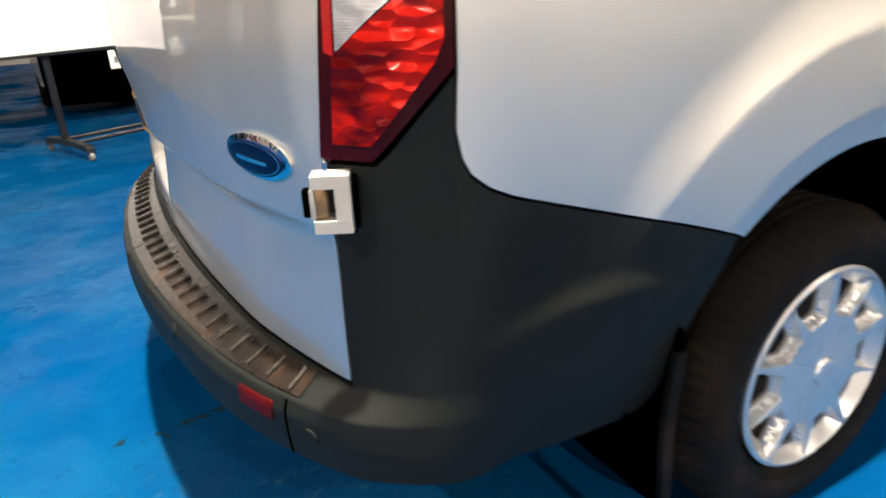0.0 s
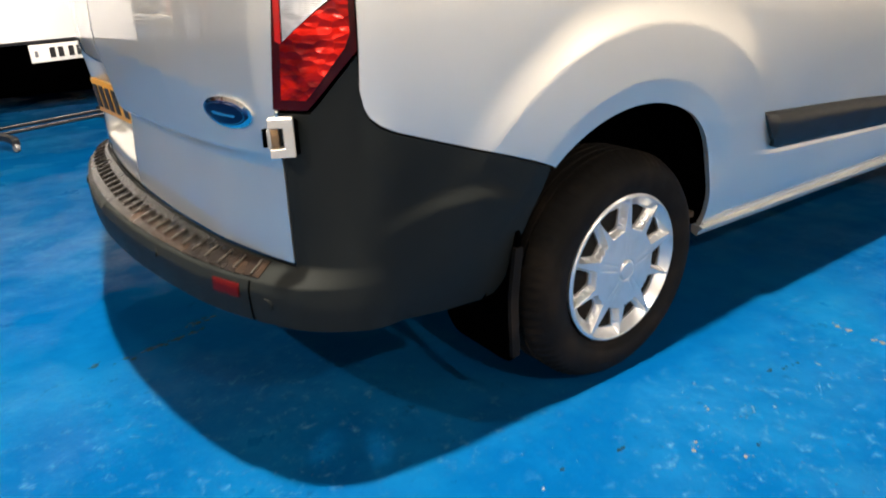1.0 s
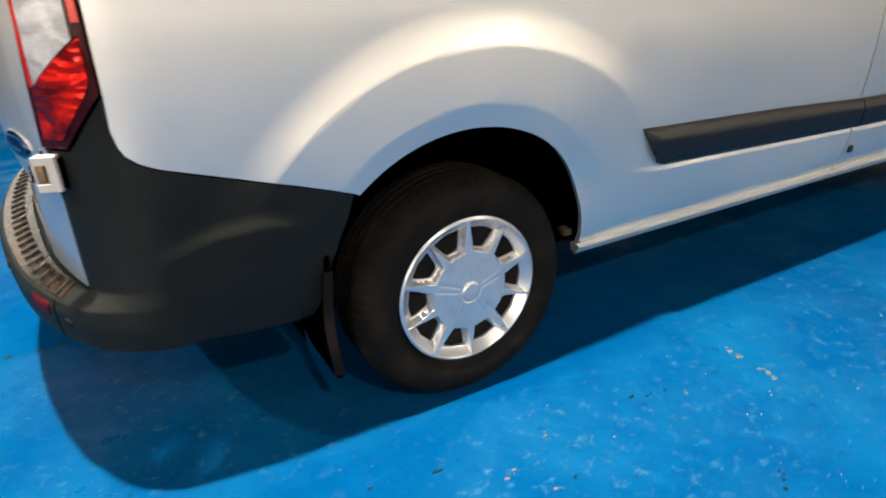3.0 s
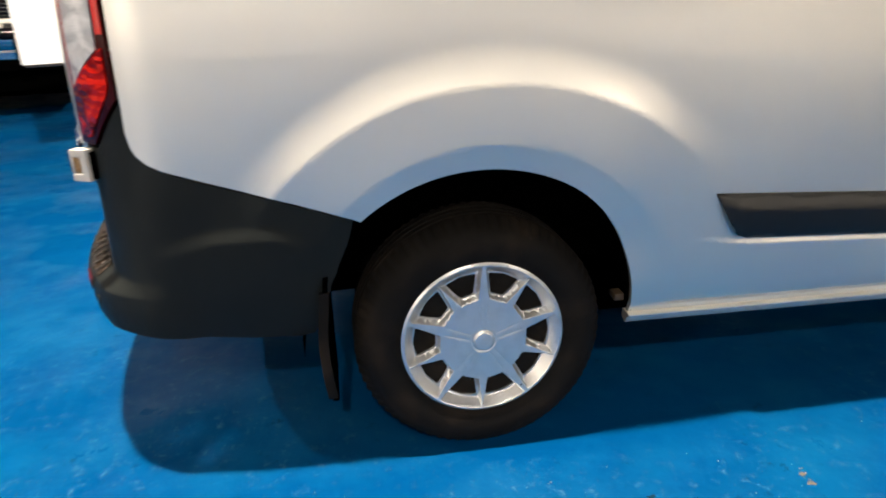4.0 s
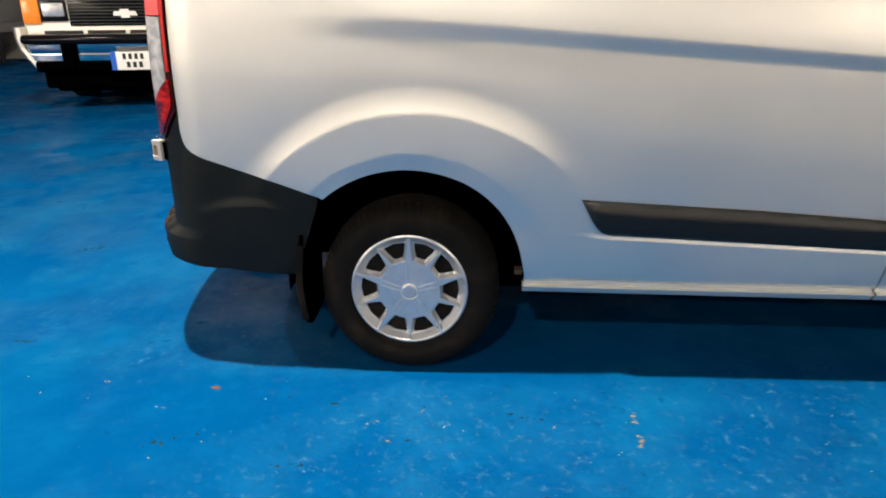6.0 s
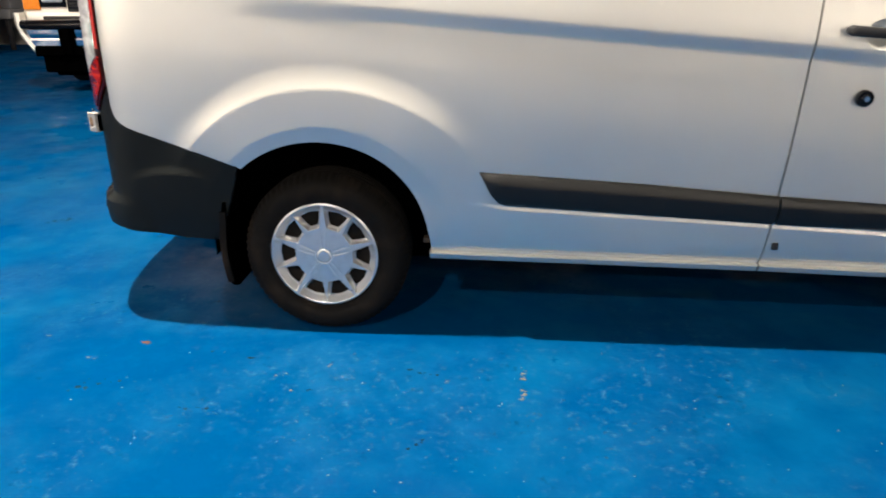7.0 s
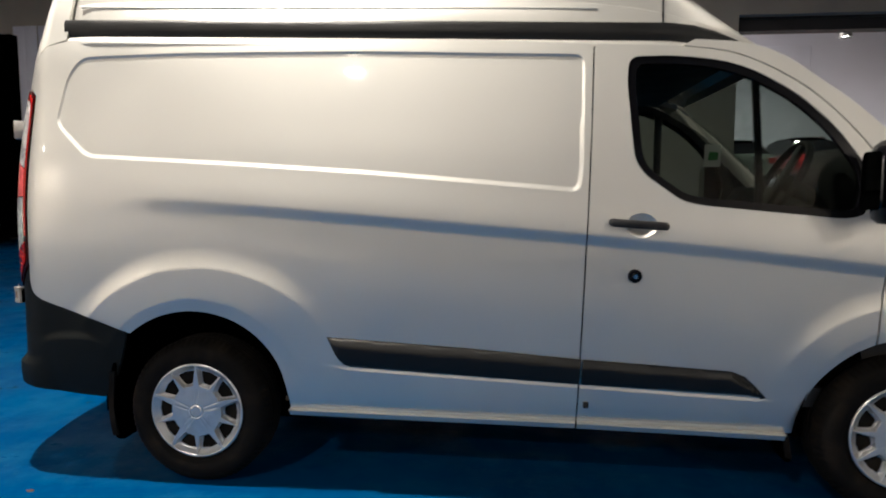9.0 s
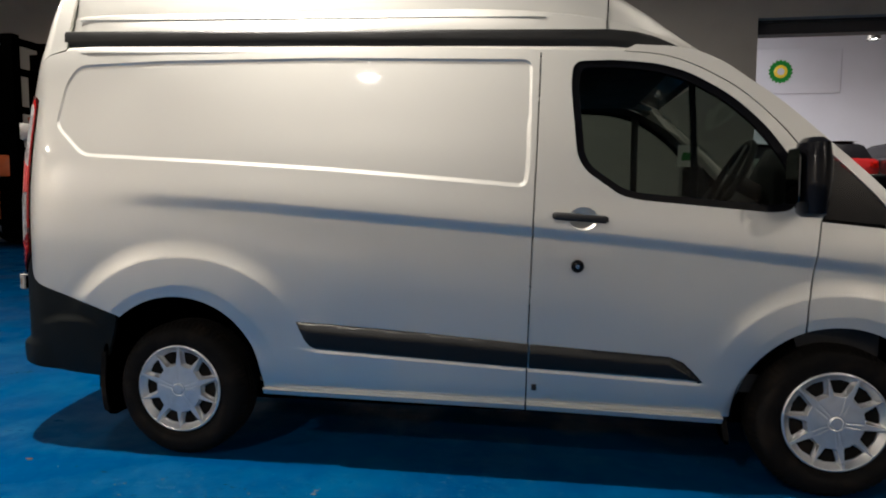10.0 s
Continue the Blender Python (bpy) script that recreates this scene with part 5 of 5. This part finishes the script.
for x in (0.0, 1.05):
    put(board_stand, "post", block((x - 0.02, 0.018, 0.08), (x + 0.02, 0.058, 1.75), 0.004), STAND)
    foot = put(board_stand, "foot", loft([[(x + 0.025 * a, y, z + 0.02 * b) for a, b in ((-1, -1), (1, -1), (1, 1), (-1, 1))] for y, z in ((-0.32, 0.065), (-0.29, 0.085), (-0.1, 0.095), (0.1, 0.095), (0.29, 0.085), (0.32, 0.065))], True), STAND)
    for y in (-0.31, 0.31):
        put(foot, "castor", lathe([(0.001, -0.014), (0.026, -0.014), (0.03, -0.008), (0.03, 0.008), (0.026, 0.014), (0.001, 0.014)], 16, "x", (x, y, 0.03)), GREY_MACHINE)
for y in (-0.10, 0.10):
    put(board_stand, "crossbar", tube([(0, y, 0.10), (1.05, y, 0.10)], 0.013), STAND)


def car_wheel(top, x, y, r=0.34, w=0.22, face=None):
    t = put(top, "wheel", lathe([(r - 0.12, -w / 2), (r - 0.02, -w / 2), (r, -w / 2 + 0.03), (r, w / 2 - 0.03), (r - 0.02, w / 2), (r - 0.12, w / 2)], 36, "x", (x, y, r), True), RUBBER)
    put(t, "rim", lathe([(0.001, -w / 2 + 0.03), (r - 0.15, -w / 2 + 0.02), (r - 0.115, -w / 2 + 0.005), (r - 0.115, w / 2 - 0.005), (r - 0.15, w / 2 - 0.02), (0.001, w / 2 - 0.03)], 24, "x", (x, y, r)), face or ALLOY)
    return t


def car(name, paint, length=4.4, width=1.8, height=1.5, label="", m=Matrix()):
    """A parked car: origin under its front, nose towards -y."""
    top = tagged(empty(name, m), label, "car")
    hw = width / 2
    prof = [(0.0, 0.30, 0.55), (0.04, 0.28, 0.72), (0.25, 0.26, 0.86), (1.1, 0.26, 0.97), (2.2, 0.26, 1.0), (3.6, 0.26, 1.02), (length - 0.1, 0.28, 0.98), (length, 0.34, 0.80)]
    secs = []
    for y, z0, z1 in prof:
        w = hw * (0.86 if y in (0.0, length) else 1.0)
        secs.append([(-w * 0.96, y, z0), (-w, y, (z0 + z1) / 2), (-w * 0.97, y, z1 - 0.06), (-w * 0.86, y, z1), (0, y, z1 + 0.03), (w * 0.86, y, z1), (w * 0.97, y, z1 - 0.06), (w, y, (z0 + z1) / 2), (w * 0.96, y, z0)])
    body_ob = put(top, "body", loft(secs, False, True), paint)
    cab = []
    for y, z, w in ((1.05, 0.97, 0.84), (1.75, height - 0.06, 0.66), (2.1, height, 0.64), (3.2, height, 0.64), (3.7, height - 0.1, 0.66), (4.1 * length / 4.4, 1.0, 0.82)):
        cab.append([(-hw * 0.90, y, 0.95), (-hw * w / 0.9, y, z - 0.05), (-hw * w * 0.9, y, z), (hw * w * 0.9, y, z), (hw * w / 0.9, y, z - 0.05), (hw * 0.90, y, 0.95)])
    put(top, "cabin", loft(cab, False, True), GLOSS_BLACK)
    put(top, "roof_skin", loft([[(x, y, height + 0.012 - 0.03 * (x / hw) ** 2) for x in np.linspace(-hw * 0.62, hw * 0.62, 7)] for y in (1.75, 2.1, 2.7, 3.3, 3.65)], caps=False), paint)
    for x in (-hw + 0.10, hw - 0.10):
        for y in (0.85, length - 0.85):
            car_wheel(top, x, y, 0.32, 0.2)
    for s in (-1, 1):
        put(top, "headlight", block((s * hw * 0.72 - 0.18, -0.02, 0.62), (s * hw * 0.72 + 0.18, 0.12, 0.74), 0.03), LAMP_GLASS)
        put(top, "tail_lamp", block((s * hw * 0.80 - 0.12, length - 0.10, 0.70), (s * hw * 0.80 + 0.12, length + 0.01, 0.88), 0.02), RED_LENS)
    return top


dark_car = car("parked_car", BLACK_PAINT, label="black car with a white number plate, standing behind the board", m=pose(-0.42, 6.62, 0))
put(dark_car, "front_apron", block((-0.84, -0.06, 0.10), (0.84, 0.5, 0.62), 0.05, 3), SHADE_BLACK, "matt black lower bumper")
np1 = put(board_stand, "number_plate", block((0.40, -0.035, 0.545), (0.92, -0.022, 0.672), 0.003), PLATE_WHITE, "white number plate with plain dark bars")
for k in range(5):
    x = 0.565 + 0.066 * k + (0.016 if k > 1 else 0)
    put(np1, "plate_bar", block((x - 0.02, -0.038, 0.572), (x + 0.022, -0.033, 0.645)), INK)
put(np1, "plate_mark", block((0.43, -0.038, 0.585), (0.455, -0.033, 0.63)), GREY_MACHINE)

# old white American van facing the room
old = tagged(empty("old_van", pose(-3.99, 6.2, 0, 0, 0, 12)), "old white van with a black grille and amber indicators", "van")
W = 1.19
secs = []
for y, z1, w in ((0.0, 1.33, 0.95), (0.05, 1.37, 0.985), (0.5, 1.46, 1.0), (0.85, 1.52, 1.0), (1.9, 1.52, 1.0), (4.8, 1.52, 1.0)):
    secs.append([(-W * w * 0.95, y, 0.58), (-W * w, y, 0.68), (-W * w, y, z1 - 0.20), (-W * w * 0.93, y, z1), (0, y, z1 + 0.04), (W * w * 0.93, y, z1), (W * w, y, z1 - 0.20), (W * w, y, 0.68), (W * w * 0.95, y, 0.58)])
put(old, "body", loft(secs), WHITE_PAINT)
secs = []
for y, z in ((0.80, 1.52), (1.45, 2.16), (1.6, 2.22), (4.8, 2.22)):
    secs.append([(-W * 0.95, y, 1.48), (-W * 0.86, y, max(1.53, z - 0.08)), (-W * 0.74, y, z), (W * 0.74, y, z), (W * 0.86, y, max(1.53, z - 0.08)), (W * 0.95, y, 1.48)])
put(old, "upper_body", loft(secs), WHITE_PAINT)
put(old, "windscreen", loft([[(x, 0.815 + 0.62 * t - 0.02, 1.54 + 0.60 * t) for x in np.linspace(-W * 0.86 + 0.10 * t, W * 0.86 - 0.10 * t, 7)] for t in (0, 0.5, 0.98)], caps=False), GLOSS_BLACK, "dark raked windscreen")
for s in (-1, 1):
    put(old, "side_window", block((s * W * 0.96 - 0.02, 1.3, 1.56), (s * W * 0.96 + 0.02, 2.2, 2.02), 0.01), GLOSS_BLACK)
    mir = put(old, "mirror", block((s * (W + 0.14) - 0.10, 0.75, 1.58), (s * (W + 0.14) + 0.10, 0.87, 1.86), 0.03), GLOSS_BLACK, "black door mirror")
    put(mir, "mirror_arm", tube([(s * W * 0.95, 0.9, 1.60), (s * (W + 0.1), 0.82, 1.65)], 0.02), STAND)
    put(old, "indicator", block((s * 1.045 - 0.095, -0.035, 1.01), (s * 1.045 + 0.095, 0.02, 1.285), 0.012), AMBER, "amber indicator lens")
    lamp_ob = put(old, "headlight", block((s * 0.80 - 0.125, -0.045, 1.09), (s * 0.80 + 0.125, 0.02, 1.25), 0.025, 3), LAMP_GLASS, "rectangular sealed-beam headlight")
    put(lamp_ob, "headlight_bezel", block((s * 0.80 - 0.15, -0.03, 1.04), (s * 0.80 + 0.15, 0.02, 1.285), 0.01), GLOSS_BLACK)
    car_wheel(old, s * (W - 0.16), 1.35, 0.36, 0.26, SHADE_BLACK)
    car_wheel(old, s * (W - 0.16), 3.9, 0.38, 0.24, SHADE_BLACK)
put(old, "grille", block((-0.64, -0.015, 0.985), (0.64, 0.02, 1.31), 0.008), GLOSS_BLACK, "black slatted grille")
for k in range(8):
    put(old, "grille_slat", block((-0.63, -0.038, 1.005 + 0.037 * k), (0.63, -0.010, 1.014 + 0.037 * k), 0.003), STAND)
emblem = [(-0.13, -0.025), (-0.05, -0.025), (-0.045, -0.05), (0.05, -0.05), (0.055, -0.025), (0.14, -0.025), (0.12, 0.025), (0.05, 0.025), (0.045, 0.05), (-0.05, 0.05), (-0.055, 0.025), (-0.12, 0.025)]
put(old, "grille_emblem", prism(emblem, 0.012, lambda a, b, c: (a, -0.04 - c, 1.125 + b)), PLATE_WHITE, "plain pale emblem shape")
put(old, "valance", block((-1.12, -0.03, 0.895), (1.12, 0.02, 0.975), 0.01), WHITE_PAINT, "white strip under the grille")
for k in range(4):
    x = -0.72 + 0.48 * k
    put(old, "valance_slot", block((x - 0.215, -0.036, 0.897), (x + 0.215, -0.025, 0.938), 0.003), INK)


def bumper_face(x):
    return -0.16 + 0.08 * abs(x / W) ** 3


bump2 = put(old, "front_bumper", loft([[(x, bumper_face(x) + dy, z) for dy, z in ((0.03, 0.57), (0.0, 0.60), (-0.004, 0.665), (0.012, 0.675), (0.0, 0.69), (0.0, 0.80), (0.16, 0.80), (0.16, 0.57))] for x in np.linspace(-W * 0.96, W * 0.96, 15)], True), CHROME, "chrome front bumper behind a black bar")
put(bump2, "bumper_bar", tube([(-W * 0.95, -0.14, 0.845), (-W * 0.88, -0.20, 0.845), (0, -0.24, 0.845), (W * 0.88, -0.20, 0.845), (W * 0.95, -0.14, 0.845)], 0.058), GLOSS_BLACK)
put(bump2, "lower_bar", loft([[(x, bumper_face(x) - 0.02 + dy, z) for dy, z in ((0.03, 0.47), (0.0, 0.49), (0.0, 0.57), (0.03, 0.585), (0.2, 0.585), (0.2, 0.47))] for x in np.linspace(-W * 0.90, W * 0.90, 15)], True), SHADE_BLACK)
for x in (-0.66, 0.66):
    put(bump2, "bar_upright", block((x - 0.06, -0.25, 0.50), (x + 0.06, -0.14, 0.86), 0.015), SHADE_BLACK)
# low parts under the old van, with its shade put into their near-black colour
put(bump2, "air_dam", block((-W * 0.86, -0.06, 0.27), (W * 0.86, 0.20, 0.50), 0.03), SHADE_BLACK)
put(old, "underside", block((-W * 0.84, 0.201, 0.20), (W * 0.84, 4.6, 0.60), 0.03), SHADE_BLACK)
for s in (-1, 1):
    ends = [[(s * (W + 0.07 - 0.16 * max(0.0, (0.80 - z) / 0.30) ** 1.4 - dx), -0.06 + dy + 0.05 * (0.9 - z), z) for dx, dy in ((0.0, 0.0), (0.05, -0.07), (0.09, -0.06), (0.09, 0.35), (0.0, 0.40))] for z in (0.50, 0.56, 0.64, 0.74, 0.84, 0.92, 0.98)]
    put(bump2, "bumper_end", loft(ends, True), WHITE_PAINT, "white flared bumper end")
np2 = put(old, "number_plate", block((-0.22, -0.30, 0.515), (0.22, -0.285, 0.725), 0.003), PLATE_WHITE, "white two-line number plate with plain dark bars")
np2.matrix_basis = pose(0.05, 0, -0.02)
put(np2, "plate_band", block((-0.22, -0.304, 0.515), (-0.16, -0.298, 0.725)), EU_BLUE)
for k in range(4):
    put(np2, "plate_bar", block((-0.085 + 0.066 * k, -0.304, 0.64), (-0.048 + 0.066 * k, -0.298, 0.705)), INK)
for k in range(3):
    put(np2, "plate_bar", block((-0.05 + 0.07 * k, -0.304, 0.545), (-0.01 + 0.07 * k, -0.298, 0.61)), INK)

# forklift with a black mast
lift = tagged(empty("forklift", pose(-11.8, 10.85, 0, 0, 0, 90) @ Matrix.Diagonal((1.25, 1.25, 1.17, 1))), "orange forklift truck with a tall black mast", "forklift")
for y in (-0.70, 1.3):
    for x in (-0.75, 0.75):
        car_wheel(lift, x, y, 0.62 if y < 0 else 0.5, 0.34, WHITE_WALL if y < 0 else GREY_MACHINE)
put(lift, "chassis", block((-0.56, -1.25, 0.45), (0.56, 1.6, 1.15), 0.06, 3), ORANGE, "scuffed orange chassis")
put(lift, "counterweight", block((-0.68, 1.0, 0.5), (0.68, 1.9, 1.5), 0.12, 3), ORANGE)
for x in (-0.42, 0.42):
    put(lift, "mast_rail", block((x - 0.09, -1.75, 0.15), (x + 0.09, -1.52, 3.95), 0.015), SHADE_BLACK)
    put(lift, "inner_rail", block((x - 0.05, -1.51, 0.2), (x + 0.05, -1.33, 3.75), 0.01), SHADE_BLACK)
    put(lift, "roof_post", tube([(x * 1.3, -0.6, 1.15), (x * 1.25, -0.5, 2.35), (x * 1.25, 1.0, 2.4), (x * 1.3, 1.2, 1.4)], 0.035), SHADE_BLACK)
    put(lift, "chain", tube([(x * 0.5, -1.45, 0.5), (x * 0.5, -1.45, 3.4)], 0.02), SHADE_BLACK)
    put(lift, "mast_bracket", block((x * 1.1 - 0.06, -1.60, 1.35), (x * 1.1 + 0.06, -1.30, 1.75), 0.03), ORANGE, "orange mast bracket")
    put(lift, "tilt_arm", tube([(x * 1.25, -1.30, 1.15), (x * 1.25, -1.36, 2.0), (x * 1.25, -1.15, 2.55)], 0.04), ORANGE, "orange bent arm")
for z in (0.5, 1.85, 2.6, 3.3, 3.85):
    put(lift, "mast_tie", block((-0.42, -1.70, z - 0.06), (0.42, -1.58, z + 0.06), 0.01), SHADE_BLACK)
    put(lift, "side_tie", block((-0.50, -1.58, z - 0.05), (-0.40, -0.9, z + 0.05), 0.01), SHADE_BLACK)
put(lift, "cable", tube([(-0.52, -1.74, 3.7), (-0.58, -1.80, 2.9), (-0.62, -1.83, 2.2)], 0.02), SHADE_BLACK)

# grey-framed machine with orange inside, on legs
mach = tagged(empty("floor_machine", pose(-10.29, 12.2, 0, 0, 0, -3)), "grey-framed machine with orange panels on dark legs", "machine")
for x in (-0.8, 0.8):
    for y in (-0.45, 0.4):
        put(mach, "leg", block((x - 0.04, y - 0.04, 0.0), (x + 0.04, y + 0.04, 0.64), 0.01), GIRDER)
put(mach, "bed", block((-1.0, -0.6, 0.62), (1.0, 0.5, 0.82), 0.03), GREY_MACHINE)
for x in (-0.85, 0.85):
    put(mach, "upright", block((x - 0.12, -0.5, 0.82), (x + 0.12, 0.4, 2.05), 0.03), GREY_MACHINE)
put(mach, "hood", prism([(-0.97, 2.05), (0.97, 1.95), (0.75, 2.25), (0.2, 2.45), (-0.97, 2.5)], 0.8, lambda a, b, c: (a, -0.45 + c, b)), GREY_MACHINE)
put(mach, "body_panel", block((-0.70, -0.3, 0.83), (0.70, 0.3, 1.95), 0.02), ORANGE)
put(mach, "door_gap", block((0.05, -0.32, 0.95), (0.25, -0.29, 1.85), 0.01), INK)

# pale sheet curtain against the back wall
strip_door = tagged(empty("strip_curtain", pose(-9.4, 13.0, 0)), "pale sheet curtain hanging against the wall", "curtain")
for k in range(9):
    put(strip_door, "sheet", block((-1.5 + 0.33 * k, -0.02 - 0.03 * (k % 2), 1.2), (-1.18 + 0.33 * k, 0.0 - 0.03 * (k % 2), 5.2), 0.01), WHITE_WALL)

# round flower-shaped sign in the far room
sign = tagged(empty("wall_sign"), "square white sign with a green and yellow sunburst", "sign")
sign.matrix_basis = pose(10.75, 25.80, 6.0)
put(sign, "panel", block((-1.1, -0.06, -0.85), (2.0, 0.003, 0.85), 0.01), WHITE_WALL)
star = [((0.46 if k % 2 else 0.39) * math.cos(math.pi * k / 18), (0.46 if k % 2 else 0.39) * math.sin(math.pi * k / 18)) for k in range(36)]
put(sign, "sunburst", prism(star, 0.03, lambda a, b, c: (a - 0.2, -0.06 - c, b)), GREEN, "green serrated disc")
put(sign, "sun", lathe([(0.001, -0.115), (0.22, -0.115), (0.25, -0.10), (0.25, -0.08)], 32, "y", (-0.2, 0, 0)), YELLOW, "yellow disc")
put(sign, "sun_core", lathe([(0.001, -0.125), (0.13, -0.125), (0.14, -0.11)], 24, "y", (-0.2, 0, 0)), WHITE_WALL, "pale centre of the disc")

car("parked_car", RED_PAINT, 4.3, 1.8, 1.55, "red hatchback parked on the platform", pose(10.70, 23.8, 1.35, 0, 0, 180))
car("parked_car", BLACK_PAINT, 4.4, 1.8, 1.45, "black car parked on the platform", pose(12.62, 23.2, 1.35, 0, 0, 178))
car("parked_car", GREY_CAR, 4.4, 1.8, 1.45, "grey-green car parked on the platform", pose(8.3, 23.6, 1.35, 0, 0, 182))
car("parked_car", BLACK_PAINT, 4.4, 1.85, 1.6, "dark car standing beyond the silver van", pose(4.6, 9.6, 0, 0, 0, -80))


# ---- floor stains and debris ----
STAIN_RUST = material("rust_stain", (0.042, 0.012, 0.003), 0.8, vary=0.5, scale=40, stains=((0.05, 0.03, 0.02), 60, 0.8))
STAIN_PALE = material("pale_scuff", (0.075, 0.064, 0.05), 0.6, vary=0.4, scale=50, stains=((0.004, 0.045, 0.12), 60, 1.0))
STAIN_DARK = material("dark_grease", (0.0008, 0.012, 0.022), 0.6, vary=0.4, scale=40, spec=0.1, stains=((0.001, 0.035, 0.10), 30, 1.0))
CHIPS = material("paint_chip", (0.016, 0.070, 0.14), 0.22, vary=0.5, scale=60, coat=0.2)
DEBRIS = material("grit", (0.10, 0.11, 0.12), 0.5, vary=0.5, scale=300)


def stain(name, x, y, rx, ry, turn, count, size, mat, label, seed):
    """Broken flakes and spots scattered over an oval patch."""
    rnd = random.Random(seed)
    c, s = math.cos(radians(turn)), math.sin(radians(turn))
    bm = bmesh.new()
    lift = 0.0016 if mat is CHIPS else 0.0003
    for j in range(count):
        px, py = rx * rnd.gauss(0, 0.5), ry * rnd.gauss(0, 0.5)
        r = size * (0.25 + 0.75 * rnd.random() ** 2)
        ox, oy = x + px * c - py * s, y + px * s + py * c
        n = 11
        top = [bm.verts.new((ox + r * rnd.uniform(0.45, 1.0) * math.cos(2 * math.pi * k / n), oy + 0.7 * r * rnd.uniform(0.45, 1.0) * math.sin(2 * math.pi * k / n), 0.0006 + lift * rnd.random())) for k in range(n)]
        low = [bm.verts.new((v.co.x * 1.0 + (v.co.x - ox) * 0.15, v.co.y + (v.co.y - oy) * 0.15, 0.0001)) for v in top]
        bm.faces.new(top)
        for k in range(n):
            bm.faces.new((low[k], low[(k + 1) % n], top[(k + 1) % n], top[k]))
    return tagged(part(name, bm, mat), label, "stain", kind="stuff")


stain("rust_stain", -0.690, -0.088, 0.020, 0.010, 10, 16, 0.014, STAIN_RUST, "small brown rust stain on the blue floor", 3)
for k, (x, y, rx, ry, turn, n, size) in enumerate(((0.782, -0.215, 0.035, 0.007, 80, 12, 0.012), (0.776, -0.345, 0.035, 0.007, 84, 12, 0.012), (-0.10, -0.28, 0.016, 0.012, 30, 4, 0.009), (0.14, -0.11, 0.006, 0.006, 0, 2, 0.008), (-0.02, -0.37, 0.012, 0.01, 0, 3, 0.008), (-0.84, -0.22, 0.02, 0.006, 0, 4, 0.008), (-1.12, -0.06, 0.014, 0.008, 0, 4, 0.008), (0.50, -0.28, 0.03, 0.012, 60, 6, 0.008), (0.08, -0.19, 0.02, 0.02, 0, 3, 0.007))):
    stain("paint_scuff", x, y, rx, ry, turn, n, size, STAIN_PALE, "pale tan scuff worn into the blue floor paint", 5 + 3 * k)
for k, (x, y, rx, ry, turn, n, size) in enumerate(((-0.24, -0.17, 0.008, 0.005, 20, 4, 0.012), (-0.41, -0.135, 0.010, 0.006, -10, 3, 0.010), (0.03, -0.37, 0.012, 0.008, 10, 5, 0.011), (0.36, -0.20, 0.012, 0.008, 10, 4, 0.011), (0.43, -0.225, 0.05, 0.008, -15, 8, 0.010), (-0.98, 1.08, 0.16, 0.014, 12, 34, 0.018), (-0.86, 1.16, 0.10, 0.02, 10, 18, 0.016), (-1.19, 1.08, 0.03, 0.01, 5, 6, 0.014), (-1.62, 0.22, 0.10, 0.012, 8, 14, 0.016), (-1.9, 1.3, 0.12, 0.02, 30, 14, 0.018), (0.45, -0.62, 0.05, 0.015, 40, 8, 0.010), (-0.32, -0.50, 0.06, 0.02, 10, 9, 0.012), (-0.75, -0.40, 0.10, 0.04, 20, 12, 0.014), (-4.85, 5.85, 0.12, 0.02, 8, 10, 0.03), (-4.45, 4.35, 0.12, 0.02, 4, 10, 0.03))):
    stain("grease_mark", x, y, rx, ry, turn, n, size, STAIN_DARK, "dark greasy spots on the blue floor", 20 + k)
for k, (x, y, rx, ry, n) in enumerate(((0.41, -0.34, 0.07, 0.03, 22), (0.16, -0.28, 0.08, 0.04, 20), (-0.30, -0.53, 0.14, 0.04, 26), (-0.39, -0.67, 0.12, 0.05, 22), (0.05, -0.60, 0.16, 0.08, 22), (0.55, -0.70, 0.2, 0.1, 24), (-0.5, -0.35, 0.15, 0.06, 10), (0.95, -0.55, 0.25, 0.12, 24), (0.80, -0.45, 0.05, 0.03, 10))):
    stain("paint_chips", x, y, rx, ry, 10, n, 0.0062, CHIPS, "small pale chips in the blue floor paint", 60 + k)
rnd = random.Random(11)
grit = bmesh.new()
for k in range(300):
    x, y = rnd.uniform(-1.6, 2.6), rnd.uniform(-1.5, -0.02)
    if noise.noise((x * 1.4, y * 1.4, 3.0)) < -0.05 and rnd.random() < 0.8:
        continue
    r = 0.0012 + 0.0028 * rnd.random() ** 3
    bmesh.ops.create_icosphere(grit, subdivisions=1, radius=r, matrix=Matrix.Translation((x, y, r * 0.4)) @ Matrix.Diagonal((1, rnd.uniform(0.5, 1.4), 0.5, 1)))
tagged(part("floor_grit", grit, DEBRIS), "loose pale grit scattered over the blue floor", "grit", kind="stuff")
